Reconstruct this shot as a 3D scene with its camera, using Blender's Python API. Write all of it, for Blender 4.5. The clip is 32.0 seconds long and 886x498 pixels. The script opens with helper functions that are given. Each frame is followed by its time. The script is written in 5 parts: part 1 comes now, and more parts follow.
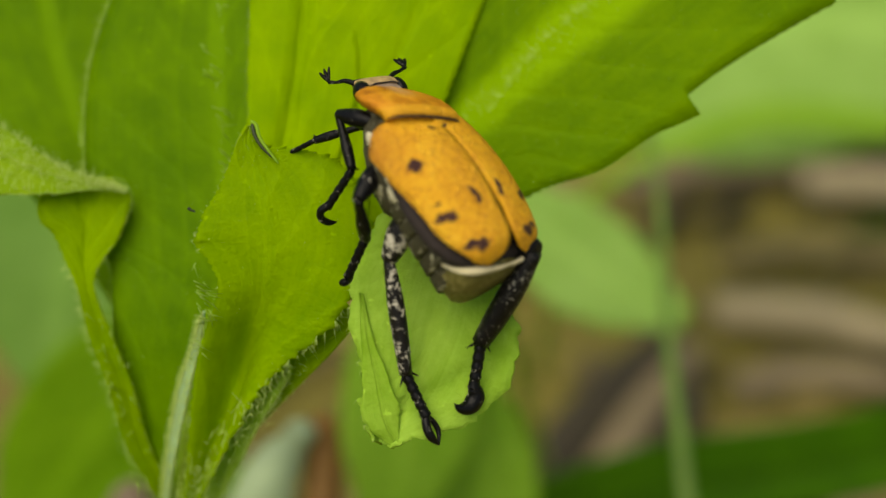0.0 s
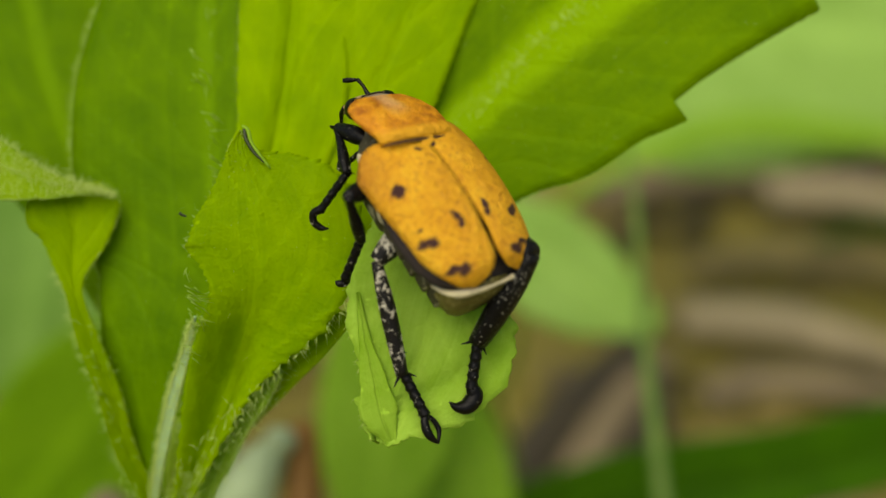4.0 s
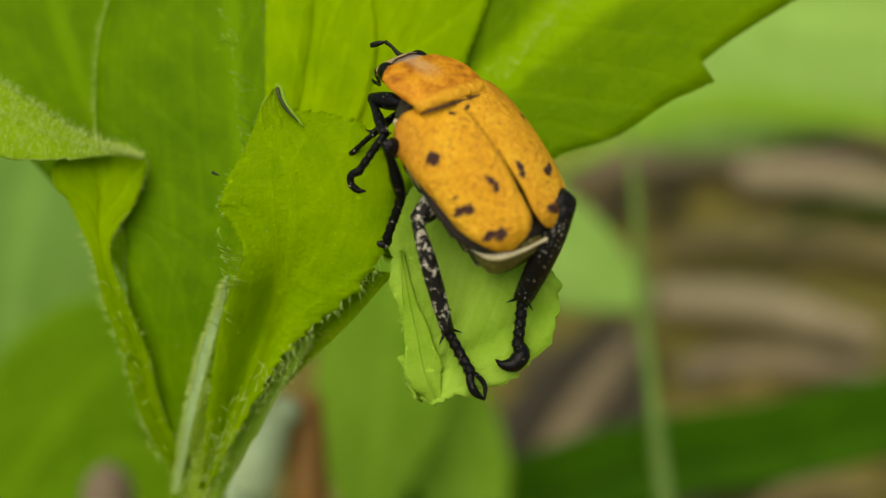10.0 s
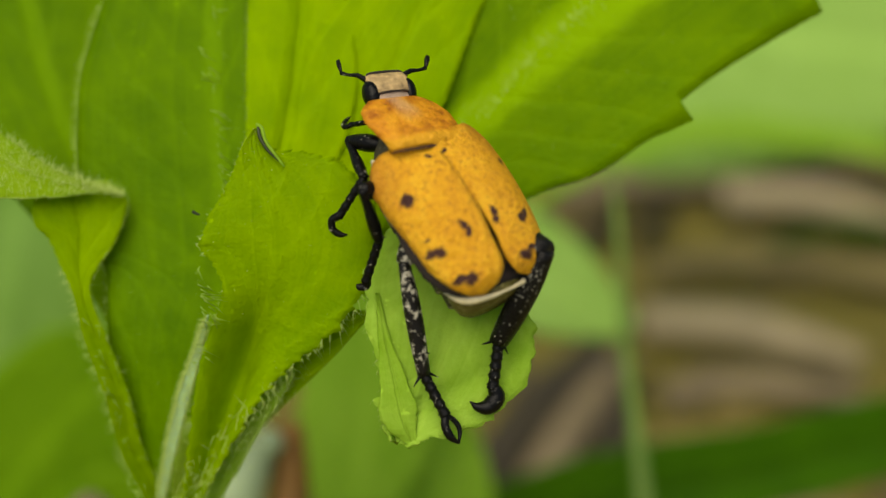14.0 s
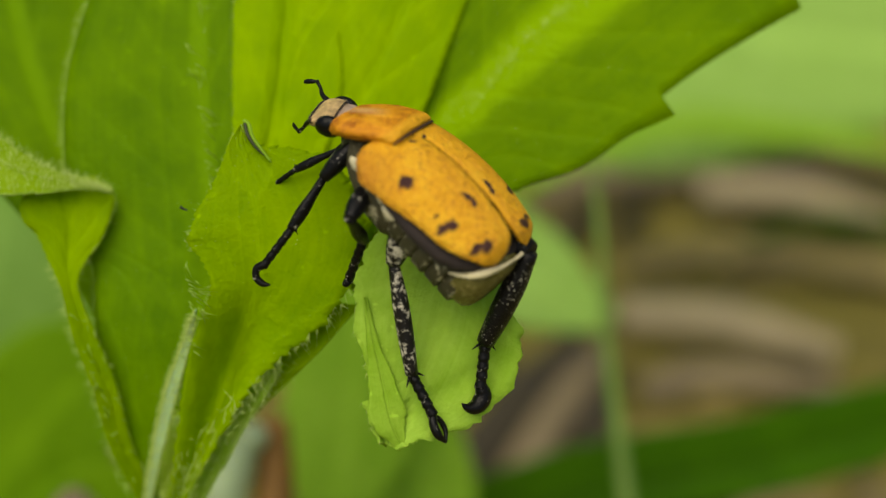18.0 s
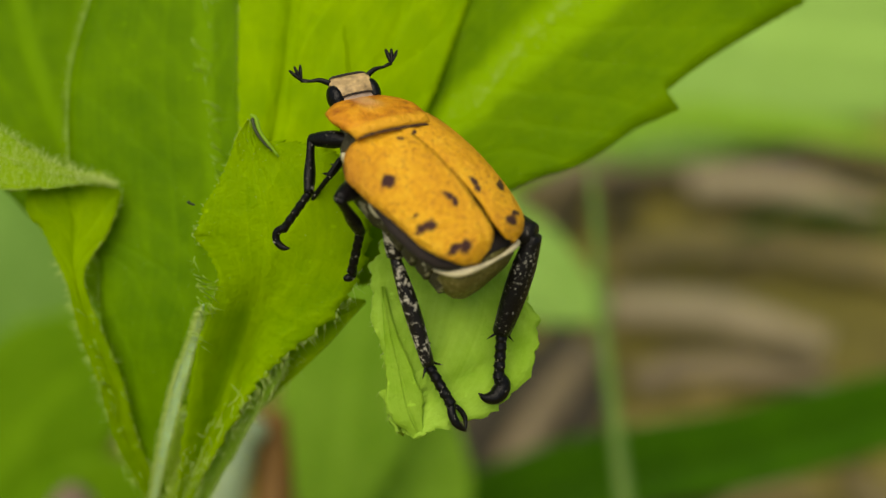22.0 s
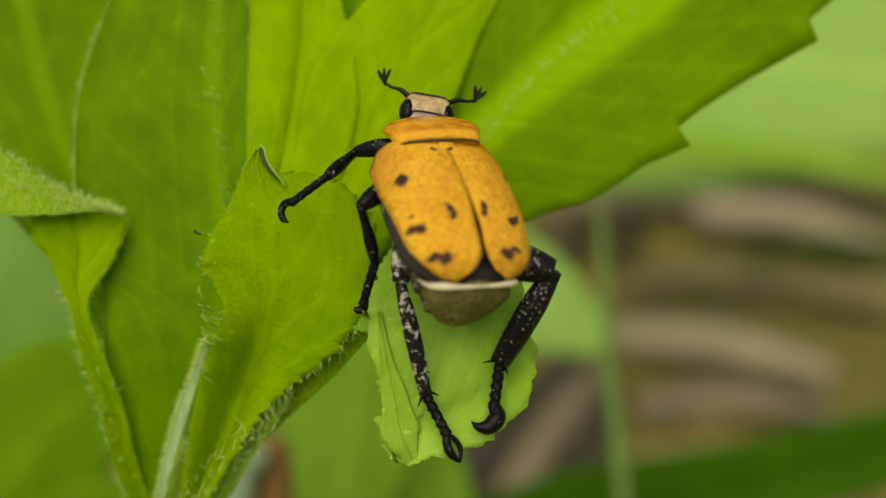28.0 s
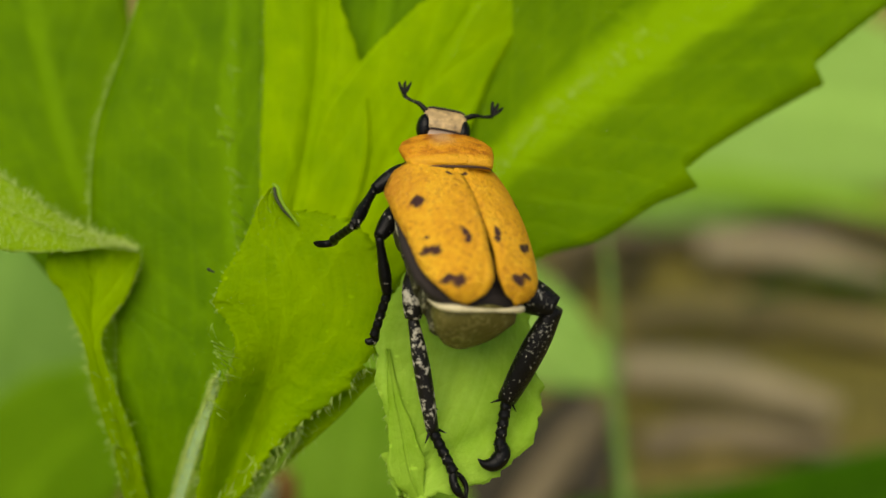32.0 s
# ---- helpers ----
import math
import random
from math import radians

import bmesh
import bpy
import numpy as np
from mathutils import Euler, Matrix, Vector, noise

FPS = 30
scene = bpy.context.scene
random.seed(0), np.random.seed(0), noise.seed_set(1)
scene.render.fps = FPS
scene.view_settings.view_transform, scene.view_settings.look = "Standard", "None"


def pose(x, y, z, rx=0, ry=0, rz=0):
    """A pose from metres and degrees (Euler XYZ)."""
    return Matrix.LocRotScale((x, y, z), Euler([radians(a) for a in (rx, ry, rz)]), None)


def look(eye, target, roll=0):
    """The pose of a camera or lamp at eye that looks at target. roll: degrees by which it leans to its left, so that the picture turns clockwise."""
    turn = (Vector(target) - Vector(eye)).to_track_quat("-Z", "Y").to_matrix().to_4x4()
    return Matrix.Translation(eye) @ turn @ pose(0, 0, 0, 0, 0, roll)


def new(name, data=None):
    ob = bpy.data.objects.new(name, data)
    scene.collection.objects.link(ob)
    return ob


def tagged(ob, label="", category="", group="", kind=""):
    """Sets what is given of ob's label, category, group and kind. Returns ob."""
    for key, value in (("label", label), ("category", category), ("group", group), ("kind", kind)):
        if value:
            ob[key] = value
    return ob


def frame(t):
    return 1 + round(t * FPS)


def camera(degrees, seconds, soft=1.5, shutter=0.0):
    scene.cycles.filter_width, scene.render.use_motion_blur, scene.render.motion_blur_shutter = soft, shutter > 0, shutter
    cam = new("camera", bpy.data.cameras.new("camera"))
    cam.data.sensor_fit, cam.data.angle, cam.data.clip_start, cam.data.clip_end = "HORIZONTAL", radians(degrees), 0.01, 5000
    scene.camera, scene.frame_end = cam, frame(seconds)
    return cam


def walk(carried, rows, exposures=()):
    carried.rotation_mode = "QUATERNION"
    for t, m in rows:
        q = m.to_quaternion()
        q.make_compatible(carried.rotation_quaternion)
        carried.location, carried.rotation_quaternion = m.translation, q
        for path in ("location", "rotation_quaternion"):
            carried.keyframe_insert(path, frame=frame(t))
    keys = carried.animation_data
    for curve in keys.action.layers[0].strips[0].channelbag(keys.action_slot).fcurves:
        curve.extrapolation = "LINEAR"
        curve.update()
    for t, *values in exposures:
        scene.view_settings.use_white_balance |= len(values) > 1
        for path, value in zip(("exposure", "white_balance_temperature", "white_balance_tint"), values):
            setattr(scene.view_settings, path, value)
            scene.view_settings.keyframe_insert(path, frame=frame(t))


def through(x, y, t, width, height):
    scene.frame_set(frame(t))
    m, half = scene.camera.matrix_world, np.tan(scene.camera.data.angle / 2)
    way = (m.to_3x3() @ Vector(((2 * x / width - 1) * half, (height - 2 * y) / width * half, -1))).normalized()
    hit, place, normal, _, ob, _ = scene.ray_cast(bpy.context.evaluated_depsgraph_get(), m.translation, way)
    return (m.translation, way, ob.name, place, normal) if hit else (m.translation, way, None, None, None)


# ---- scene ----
# Macro view of an orange scarab beetle on a hairy green shoot.
# The plant's own axes, in millimetres: x right, y away from the lens, z up the shoot; it leans over the ground.
MM = 0.001
VIEW = pose(0, 0, 0.100, -32, 0, 0)


def plant_pose(x, y, z, rx=0, ry=0, rz=0):
    """A pose given in the plant's axes, in millimetres and degrees."""
    return VIEW @ pose(x * MM, y * MM, z * MM, rx, ry, rz)


# ---- camera ----
cam = camera(36, 32.0, soft=1.45)
cam.data.dof.use_dof = True
cam.data.dof.focus_distance = 0.060
cam.data.dof.aperture_fstop = 22.0
CAMERA_ROWS = [
    (0, 4.048, -61.237, 0.509, 89.31, 0.03, 3.89), (0.5, 3.028, -61.487, 0.424, 89.03, -0.21, 3.91),
    (1, 4.385, -61.234, 0.047, 88.83, -0.43, 3.44), (1.5, 4.761, -61.134, 0.595, 89.11, 0.21, 2.69),
    (2, 4.767, -61.551, 0.499, 89.80, 0.11, 2.01), (2.5, 5.264, -61.416, 0.950, 89.97, 0.04, 2.09),
    (3, 4.148, -61.362, 0.604, 89.82, 0.37, 2.44), (3.5, 3.176, -61.519, 0.385, 89.67, 0.08, 2.67),
    (5.5, 0.646, -61.492, -0.201, 90.23, 0.26, -0.51), (6, -0.188, -61.864, -0.381, 89.97, 0.08, -0.40),
    (6.5, 0.045, -61.616, -0.676, 90.03, 0.08, 0.25), (7, 0.179, -61.101, -0.739, 89.41, 0.15, -0.00),
    (7.5, -0.113, -61.238, -0.371, 89.35, 0.25, 0.09), (8, 0.259, -61.343, -0.208, 89.63, 0.28, -0.03),
    (8.5, 0.043, -61.371, -0.385, 89.62, 0.26, -0.16), (9, -0.308, -61.716, -0.400, 89.94, 0.10, -0.19),
    (9.5, -1.244, -61.764, -0.753, 89.69, -0.14, 0.29), (10, -0.967, -61.680, -1.152, 89.33, 0.22, 0.26),
    (10.5, -0.640, -61.625, -0.701, 89.41, 0.04, -0.18), (11, -0.326, -61.766, -0.421, 90.05, 0.25, 0.01),
    (11.5, -0.069, -61.588, -0.126, 89.86, 0.30, 0.29), (12, -0.213, -61.466, -0.283, 90.03, 0.24, 0.27),
    (12.5, -0.491, -61.569, -0.393, 89.92, 0.16, 0.17), (13, -1.110, -61.417, -0.588, 89.47, -0.02, 0.52),
    (13.5, -0.912, -61.536, -0.443, 89.50, -0.01, 0.37), (14, -0.632, -61.840, -0.117, 90.01, 0.19, -0.27),
    (14.5, -0.103, -61.830, -0.329, 90.24, -0.21, -0.62), (16.5, -0.200, -63.426, 0.734, 90.93, 0.77, -1.04),
    (17, -1.119, -63.391, 0.882, 91.62, 0.91, -0.85), (17.5, -0.850, -62.935, 0.551, 90.92, 0.89, -1.07),
    (18, -0.991, -62.552, -0.146, 89.79, 0.40, -1.20), (18.5, -1.019, -62.183, -0.342, 89.27, 0.63, -1.33),
    (19, -2.020, -62.095, -0.653, 88.87, 0.60, -1.33), (19.5, -2.048, -62.171, -0.575, 88.39, 0.57, -1.24),
    (20, -2.176, -62.092, -0.790, 88.51, 0.57, -1.28), (20.5, -2.212, -61.996, -0.776, 88.56, 0.53, -1.27),
    (21, -1.218, -62.224, -0.357, 88.70, 0.66, -1.61), (21.5, -1.177, -62.440, -0.237, 89.19, 0.48, -1.83),
    (22, -2.090, -62.635, -0.066, 89.48, 0.53, -1.90), (22.5, -1.381, -62.452, -0.259, 89.52, 0.62, -1.83),
    (23, -1.371, -62.486, -0.234, 89.64, 0.49, -1.97), (23.5, -1.253, -62.655, -0.049, 90.00, 0.68, -2.26),
    (24, -0.813, -62.646, 0.207, 90.19, 0.69, -2.36), (24.5, -1.024, -62.994, -0.082, 90.66, 0.60, -2.06),
    (25, -1.017, -62.846, 0.102, 90.93, 0.71, -2.04), (25.5, -2.259, -62.799, -0.386, 90.54, 0.48, -1.68),
    (27.5, -1.932, -62.221, 0.889, 90.57, -0.36, -1.90), (28, -2.209, -62.151, 0.515, 90.37, -0.51, -1.71),
    (28.5, -2.581, -62.138, 0.307, 90.39, -0.66, -1.64), (29, -2.839, -62.162, 0.283, 90.36, -0.82, -1.43),
    (29.5, -2.690, -62.102, 0.197, 90.08, -0.68, -1.47), (30, -2.206, -62.244, 0.655, 90.41, -0.58, -1.61),
    (30.5, -2.036, -62.725, 0.921, 91.09, -0.57, -1.91), (31, -2.272, -62.748, 0.627, 91.17, -0.80, -1.81),
    (31.5, -2.478, -62.971, 1.031, 91.66, -0.78, -1.69), (32, -2.512, -62.896, 0.913, 91.63, -0.92, -1.54),
]
walk(cam, [(t, plant_pose(*row)) for t, *row in CAMERA_ROWS], exposures=[(0, 0.0, 7350, 8), (32, 0.0, 7350, 8)])

# ---- daylight ----
world = bpy.data.worlds.new("sky")
scene.world = world
world.use_nodes = True
sky = world.node_tree.nodes.new("ShaderNodeTexSky")
sky.sky_type, sky.sun_disc = "NISHITA", False
SUN_HEIGHT, SUN_TURN = 64.0, 205.0  # degrees up, and round from +y
sky.sun_elevation, sky.sun_rotation = radians(SUN_HEIGHT), radians(SUN_TURN)
background = world.node_tree.nodes["Background"]
background.inputs["Strength"].default_value = 0.10
world.node_tree.links.new(sky.outputs[0], background.inputs["Color"])
sun = new("sun", bpy.data.lights.new("sun", "SUN"))
sun.data.energy, sun.data.angle, sun.data.color = 3.6, radians(62), (1.0, 0.94, 0.82)
sun.matrix_world = look((3 * math.sin(radians(SUN_TURN)) * math.cos(radians(SUN_HEIGHT)), 3 * math.cos(radians(SUN_TURN)) * math.cos(radians(SUN_HEIGHT)),
                         3 * math.sin(radians(SUN_HEIGHT))), (0, 0, 0))


# ---- materials ----
def material(name):
    m = bpy.data.materials.new(name)
    m.use_nodes = True
    t = m.node_tree
    return m, t, t.nodes["Principled BSDF"]


def node(t, kind, ins=None, **props):
    n = t.nodes.new(kind)
    for k, v in props.items():
        setattr(n, k, v)
    for k, v in (ins or {}).items():
        if isinstance(v, bpy.types.NodeSocket):
            t.links.new(v, n.inputs[k])
        else:
            n.inputs[k].default_value = v
    return n


def maths(t, op, a, b=0.0, c=0.0):
    n = node(t, "ShaderNodeMath", operation=op)
    for i, v in enumerate((a, b, c)):
        if isinstance(v, bpy.types.NodeSocket):
            t.links.new(v, n.inputs[i])
        else:
            n.inputs[i].default_value = v
    return n.outputs[0]


def ramp(t, fac, stops):
    n = node(t, "ShaderNodeValToRGB", {"Fac": fac})
    e = n.color_ramp.elements
    while len(e) < len(stops):
        e.new(0.5)
    for el, (at, col) in zip(e, stops):
        el.position, el.color = at, (*col, 1)
    return n.outputs[0]


def mix(t, fac, a, b, how="MIX"):
    n = node(t, "ShaderNodeMix", data_type="RGBA", blend_type=how)
    for i, v in ((0, fac), (6, a), (7, b)):
        if isinstance(v, bpy.types.NodeSocket):
            t.links.new(v, n.inputs[i])
        else:
            n.inputs[i].default_value = (*v, 1) if i else v
    return n.outputs[2]


def grain(t, scale, detail=4.0, rough=0.55, stretch=None):
    c = node(t, "ShaderNodeTexCoord").outputs["Object"]
    if stretch:
        c = node(t, "ShaderNodeMapping", {"Vector": c, "Scale": stretch}).outputs[0]
    return node(t, "ShaderNodeTexNoise", {"Vector": c, "Scale": scale, "Detail": detail, "Roughness": rough}).outputs["Fac"]


def relief(t, bsdf, height, distance, strength=1.0):
    b = node(t, "ShaderNodeBump", {"Height": height, "Distance": distance, "Strength": strength})
    t.links.new(b.outputs[0], bsdf.inputs["Normal"])
    return b.outputs[0]


def plain(name, colour, rough=0.5, scale=2000, spread=0.35, bump=0.00002):
    m, t, b = material(name)
    n1, n2 = grain(t, scale), grain(t, scale / 7, 3.0)
    f = maths(t, "MULTIPLY_ADD", n1, 0.6, maths(t, "MULTIPLY", n2, 0.4))
    t.links.new(ramp(t, f, [(0.3, [c * (1 - spread) for c in colour]), (0.7, [min(1, c * (1 + spread)) for c in colour])]), b.inputs["Base Color"])
    b.inputs["Roughness"].default_value = rough
    relief(t, b, n1, bump)
    return m


def leaf_material(name, low, high, through, veins=9.0, share=0.42, rough=0.5, rib_width=16.0, rib_pale=0.30, vein_pale=0.10):
    """Leaf tissue: pigment and a dull gloss on the skin, light let through; faint side veins, streaks along the blade."""
    m, t, b = material(name)
    uvmap = node(t, "ShaderNodeTexCoord").outputs["UV"]
    uv = node(t, "ShaderNodeSeparateXYZ", {"Vector": uvmap})
    u, v = uv.outputs[0], uv.outputs[1]
    side = maths(t, "ABSOLUTE", maths(t, "SUBTRACT", v, 0.5))
    big, mid, fine = grain(t, 150, 3.0), grain(t, 700, 4.0, rough=0.6), grain(t, 3600, 5.0, rough=0.7)
    streak = node(t, "ShaderNodeTexNoise", {"Vector": node(t, "ShaderNodeMapping", {"Vector": uvmap, "Scale": (1.6, 34.0, 1.0)}).outputs[0], "Scale": 1.0, "Detail": 4.0, "Distortion": 0.4}).outputs["Fac"]
    run = maths(t, "ADD", maths(t, "SUBTRACT", u, maths(t, "MULTIPLY", side, 0.55)), maths(t, "MULTIPLY", big, 0.08))
    wave = maths(t, "PINGPONG", maths(t, "MULTIPLY", run, veins), 0.5)
    vein = maths(t, "SMOOTH_MIN", maths(t, "MULTIPLY", wave, 5.0), 1.0, 0.5)
    rib = node(t, "ShaderNodeMapRange", {"Value": maths(t, "ADD", side, maths(t, "MULTIPLY", maths(t, "SUBTRACT", mid, 0.5), 0.12)), 1: 0.35 / rib_width, 2: 1.0 / rib_width, 3: 0.0, 4: 1.0}, interpolation_type="SMOOTHSTEP").outputs[0]
    tone = maths(t, "ADD", maths(t, "MULTIPLY", big, 0.36), maths(t, "ADD", maths(t, "MULTIPLY", streak, 0.20), maths(t, "ADD", maths(t, "MULTIPLY", mid, 0.26), maths(t, "MULTIPLY", fine, 0.18))))
    col = ramp(t, tone, [(0.40, low), (0.60, high)])
    bright = [min(1, c * 1.6 + k) for c, k in zip(high, (0.03, 0.03, 0.002))]
    pale = mix(t, maths(t, "MULTIPLY", maths(t, "SUBTRACT", 1.0, rib), rib_pale), mix(t, maths(t, "MULTIPLY", maths(t, "SUBTRACT", 1.0, vein), vein_pale), col, bright), bright)
    speck = node(t, "ShaderNodeMapRange", {"Value": grain(t, 1500, 2.0), 1: 0.70, 2: 0.76, 3: 0.0, 4: 0.5}).outputs[0]
    t.links.new(mix(t, speck, pale, bright), b.inputs["Base Color"])
    b.inputs["Roughness"].default_value = rough
    b.inputs["Specular IOR Level"].default_value = 0.06
    h = maths(t, "ADD", maths(t, "MULTIPLY", fine, 0.7), maths(t, "ADD", maths(t, "MULTIPLY", vein, 0.25), maths(t, "ADD", maths(t, "MULTIPLY", rib, 0.4), maths(t, "MULTIPLY", streak, 0.15))))
    nor = relief(t, b, h, 0.00015, 0.85)
    glow = node(t, "ShaderNodeBsdfTranslucent", {"Color": mix(t, tone, [c * 0.6 for c in through], through), "Normal": nor})
    both = node(t, "ShaderNodeMixShader", {0: share, 1: b.outputs[0], 2: glow.outputs[0]})
    t.links.new(both.outputs[0], t.nodes["Material Output"].inputs["Surface"])
    return m


def shell_material():
    """Orange wing cases with fine dark flecks and a few brown-black blotches."""
    m, t, b = material("orange_shell")
    co = node(t, "ShaderNodeTexCoord").outputs["Object"]
    warp = node(t, "ShaderNodeTexNoise", {"Vector": co, "Scale": 2300, "Detail": 3.0})
    moved = node(t, "ShaderNodeVectorMath", {0: co, 1: node(t, "ShaderNodeVectorMath", {0: warp.outputs["Color"], 1: (0.0005, 0.0005, 0.0005)}, operation="MULTIPLY").outputs[0]}, operation="ADD").outputs[0]
    xyz = node(t, "ShaderNodeSeparateXYZ", {"Vector": moved})
    x = maths(t, "ADD", xyz.outputs[0], 0.05 * MM)
    ax, y = maths(t, "ABSOLUTE", x), maths(t, "SUBTRACT", xyz.outputs[1], 0.25 * MM)
    mask = None
    for sx, sy, rx, ry in SPOTS:
        d = maths(t, "SQRT", maths(t, "ADD", maths(t, "POWER", maths(t, "DIVIDE", maths(t, "SUBTRACT", x, sx * MM), rx * MM), 2.0),
                                   maths(t, "POWER", maths(t, "DIVIDE", maths(t, "SUBTRACT", y, sy * MM), ry * MM), 2.0)))
        f = node(t, "ShaderNodeMapRange", {"Value": d, 1: 1.35, 2: 0.70, 3: 0.0, 4: 1.0}, interpolation_type="SMOOTHSTEP").outputs[0]
        mask = f if mask is None else maths(t, "MAXIMUM", mask, f)
    fine = grain(t, 3600, 5.0, rough=0.7)
    big = grain(t, 420, 3.0)
    col = ramp(t, maths(t, "ADD", maths(t, "MULTIPLY", big, 0.38), maths(t, "MULTIPLY", fine, 0.62)), [(0.32, (0.56, 0.235, 0.006)), (0.50, (0.735, 0.360, 0.011)), (0.68, (0.83, 0.485, 0.026))])
    fleck = node(t, "ShaderNodeMapRange", {"Value": grain(t, 5000, 2.5, rough=0.6), 1: 0.54, 2: 0.68, 3: 0.0, 4: 0.52}).outputs[0]
    col = mix(t, fleck, col, (0.30, 0.085, 0.008))
    front = node(t, "ShaderNodeMapRange", {"Value": maths(t, "ADD", y, maths(t, "MULTIPLY", big, 0.003)), 1: -0.0026, 2: 0.0010, 3: 0.0, 4: 0.62}, interpolation_type="SMOOTHSTEP").outputs[0]
    side = node(t, "ShaderNodeMapRange", {"Value": ax, 1: 0.0014, 2: 0.0027, 3: 0.0, 4: 1.0}, interpolation_type="SMOOTHSTEP").outputs[0]
    col = mix(t, maths(t, "MULTIPLY", front, side), col, (0.34, 0.095, 0.006))
    col = mix(t, mask, col, (0.045, 0.013, 0.010))
    t.links.new(col, b.inputs["Base Color"])
    b.inputs["Roughness"].default_value = 0.50
    b.inputs["Specular IOR Level"].default_value = 0.34
    relief(t, b, maths(t, "ADD", fine, maths(t, "MULTIPLY", grain(t, 1300, 3.0), 1.0)), 0.00022, 0.9)
    return m


def shield_material():
    """Brown-orange neck shield: mottled, yellower along its hind lip, greyish tan at the middle of the front."""
    m, t, b = material("orange_pronotum")
    fine, mid, big = grain(t, 3800, 4.0, rough=0.7), grain(t, 1300, 3.0), grain(t, 500, 2.0)
    col = ramp(t, maths(t, "ADD", maths(t, "MULTIPLY", mid, 0.6), maths(t, "MULTIPLY", fine, 0.4)), [(0.36, (0.30, 0.085, 0.006)), (0.50, (0.58, 0.225, 0.010)), (0.66, (0.74, 0.34, 0.018))])
    xyz = node(t, "ShaderNodeSeparateXYZ", {"Vector": node(t, "ShaderNodeTexCoord").outputs["Object"]})
    y = maths(t, "ADD", xyz.outputs[1], maths(t, "MULTIPLY", maths(t, "SUBTRACT", mid, 0.5), 0.0008))
    lip = node(t, "ShaderNodeMapRange", {"Value": y, 1: -0.0003, 2: -0.0006, 3: 0.0, 4: 0.75}, interpolation_type="SMOOTHSTEP").outputs[0]
    col = mix(t, lip, col, (0.72, 0.37, 0.02))
    ahead = node(t, "ShaderNodeMapRange", {"Value": y, 1: 0.0002, 2: 0.0010, 3: 0.0, 4: 1.0}, interpolation_type="SMOOTHSTEP").outputs[0]
    middle = node(t, "ShaderNodeMapRange", {"Value": maths(t, "ABSOLUTE", maths(t, "ADD", xyz.outputs[0], maths(t, "MULTIPLY", maths(t, "SUBTRACT", big, 0.5), 0.001))), 1: 0.0007, 2: 0.0001, 3: 0.0, 4: 0.5}, interpolation_type="SMOOTHSTEP").outputs[0]
    col = mix(t, maths(t, "MULTIPLY", ahead, middle), col, (0.46, 0.31, 0.17))
    t.links.new(col, b.inputs["Base Color"])
    b.inputs["Roughness"].default_value = 0.48
    b.inputs["Specular IOR Level"].default_value = 0.22
    relief(t, b, maths(t, "ADD", fine, mid), 0.00016, 0.9)
    return m


def scaly(name, dark, light, amount, rough=0.5, scale=4200):
    """Dark horn dusted with pale scales; on the legs the flecks also paint white glints."""
    m, t, b = material(name)
    n = grain(t, scale, 3.0, rough=0.6)
    big = grain(t, 700, 2.0)
    f = node(t, "ShaderNodeMapRange", {"Value": maths(t, "ADD", maths(t, "MULTIPLY", n, 0.7), maths(t, "MULTIPLY", big, 0.3)), 1: 0.62 - amount, 2: 0.70 - amount, 3: 0.0, 4: 1.0}).outputs[0]
    t.links.new(mix(t, f, dark, light), b.inputs["Base Color"])
    b.inputs["Roughness"].default_value = rough
    b.inputs["Specular IOR Level"].default_value = 0.16
    relief(t, b, n, 0.00006, 0.9)
    return m


# dark blotches on the wing cases: place across the seam, distance behind the front edge, half width, half length (mm)
SPOTS = [(-2.09, -2.86, 0.24, 0.26), (2.80, -2.75, 0.12, 0.20), (-2.14, -4.80, 0.10, 0.10)]
for side in (-1, 1):
    SPOTS += [(side * 0.78, -4.83, 0.15, 0.22), (side * 0.68, -5.18, 0.16, 0.18), (side * 1.94, -5.46, 0.20, 0.20), (side * 2.20, -5.34, 0.18, 0.20), (side * 1.34, -6.98, 0.32, 0.24), (side * 1.76, -6.80, 0.30, 0.13), (side * 0.34, -1.50, 0.16, 0.08)]
SHELL = shell_material()
NECKSHIELD = shield_material()
HEADPLATE = plain("tan_head", (0.40, 0.275, 0.12), 0.5, 3000, 0.75, 0.00006)
NECK = plain("grey_neck", (0.36, 0.26, 0.19), 0.5, 3000, 0.3)
# leg horn: pale flecks are partly dusting, partly glints painted into the colour
BLACK = scaly("black_horn", (0.003, 0.0028, 0.0028), (0.44, 0.42, 0.34), 0.022, 0.38)
GREYBLACK = scaly("dusted_glinting_horn", (0.010, 0.009, 0.008), (0.50, 0.47, 0.37), 0.105, 0.4, 2900)
DUSTED_GLINTING = scaly("lightly_dusted_glinting_horn", (0.005, 0.0045, 0.0042), (0.46, 0.44, 0.36), 0.035, 0.38, 6500)
EYE = scaly("black_eye", (0.003, 0.003, 0.003), (0.012, 0.012, 0.012), -0.1, 0.3)
BELLY = scaly("grey_belly", (0.050, 0.046, 0.024), (0.36, 0.34, 0.22), 0.085, 0.6, 2400)
SEAMBROWN = plain("brown_seam", (0.040, 0.017, 0.008), 0.7, 2500, 0.4)
PYGIDIUM = scaly("olive_plate", (0.115, 0.10, 0.024), (0.22, 0.195, 0.065), 0.1, 0.5)
PALESCALE = plain("pale_scales", (0.50, 0.46, 0.30), 0.5, 4000, 0.4)
CREAM = plain("cream_rim", (0.60, 0.53, 0.32), 0.5, 2500, 0.25)
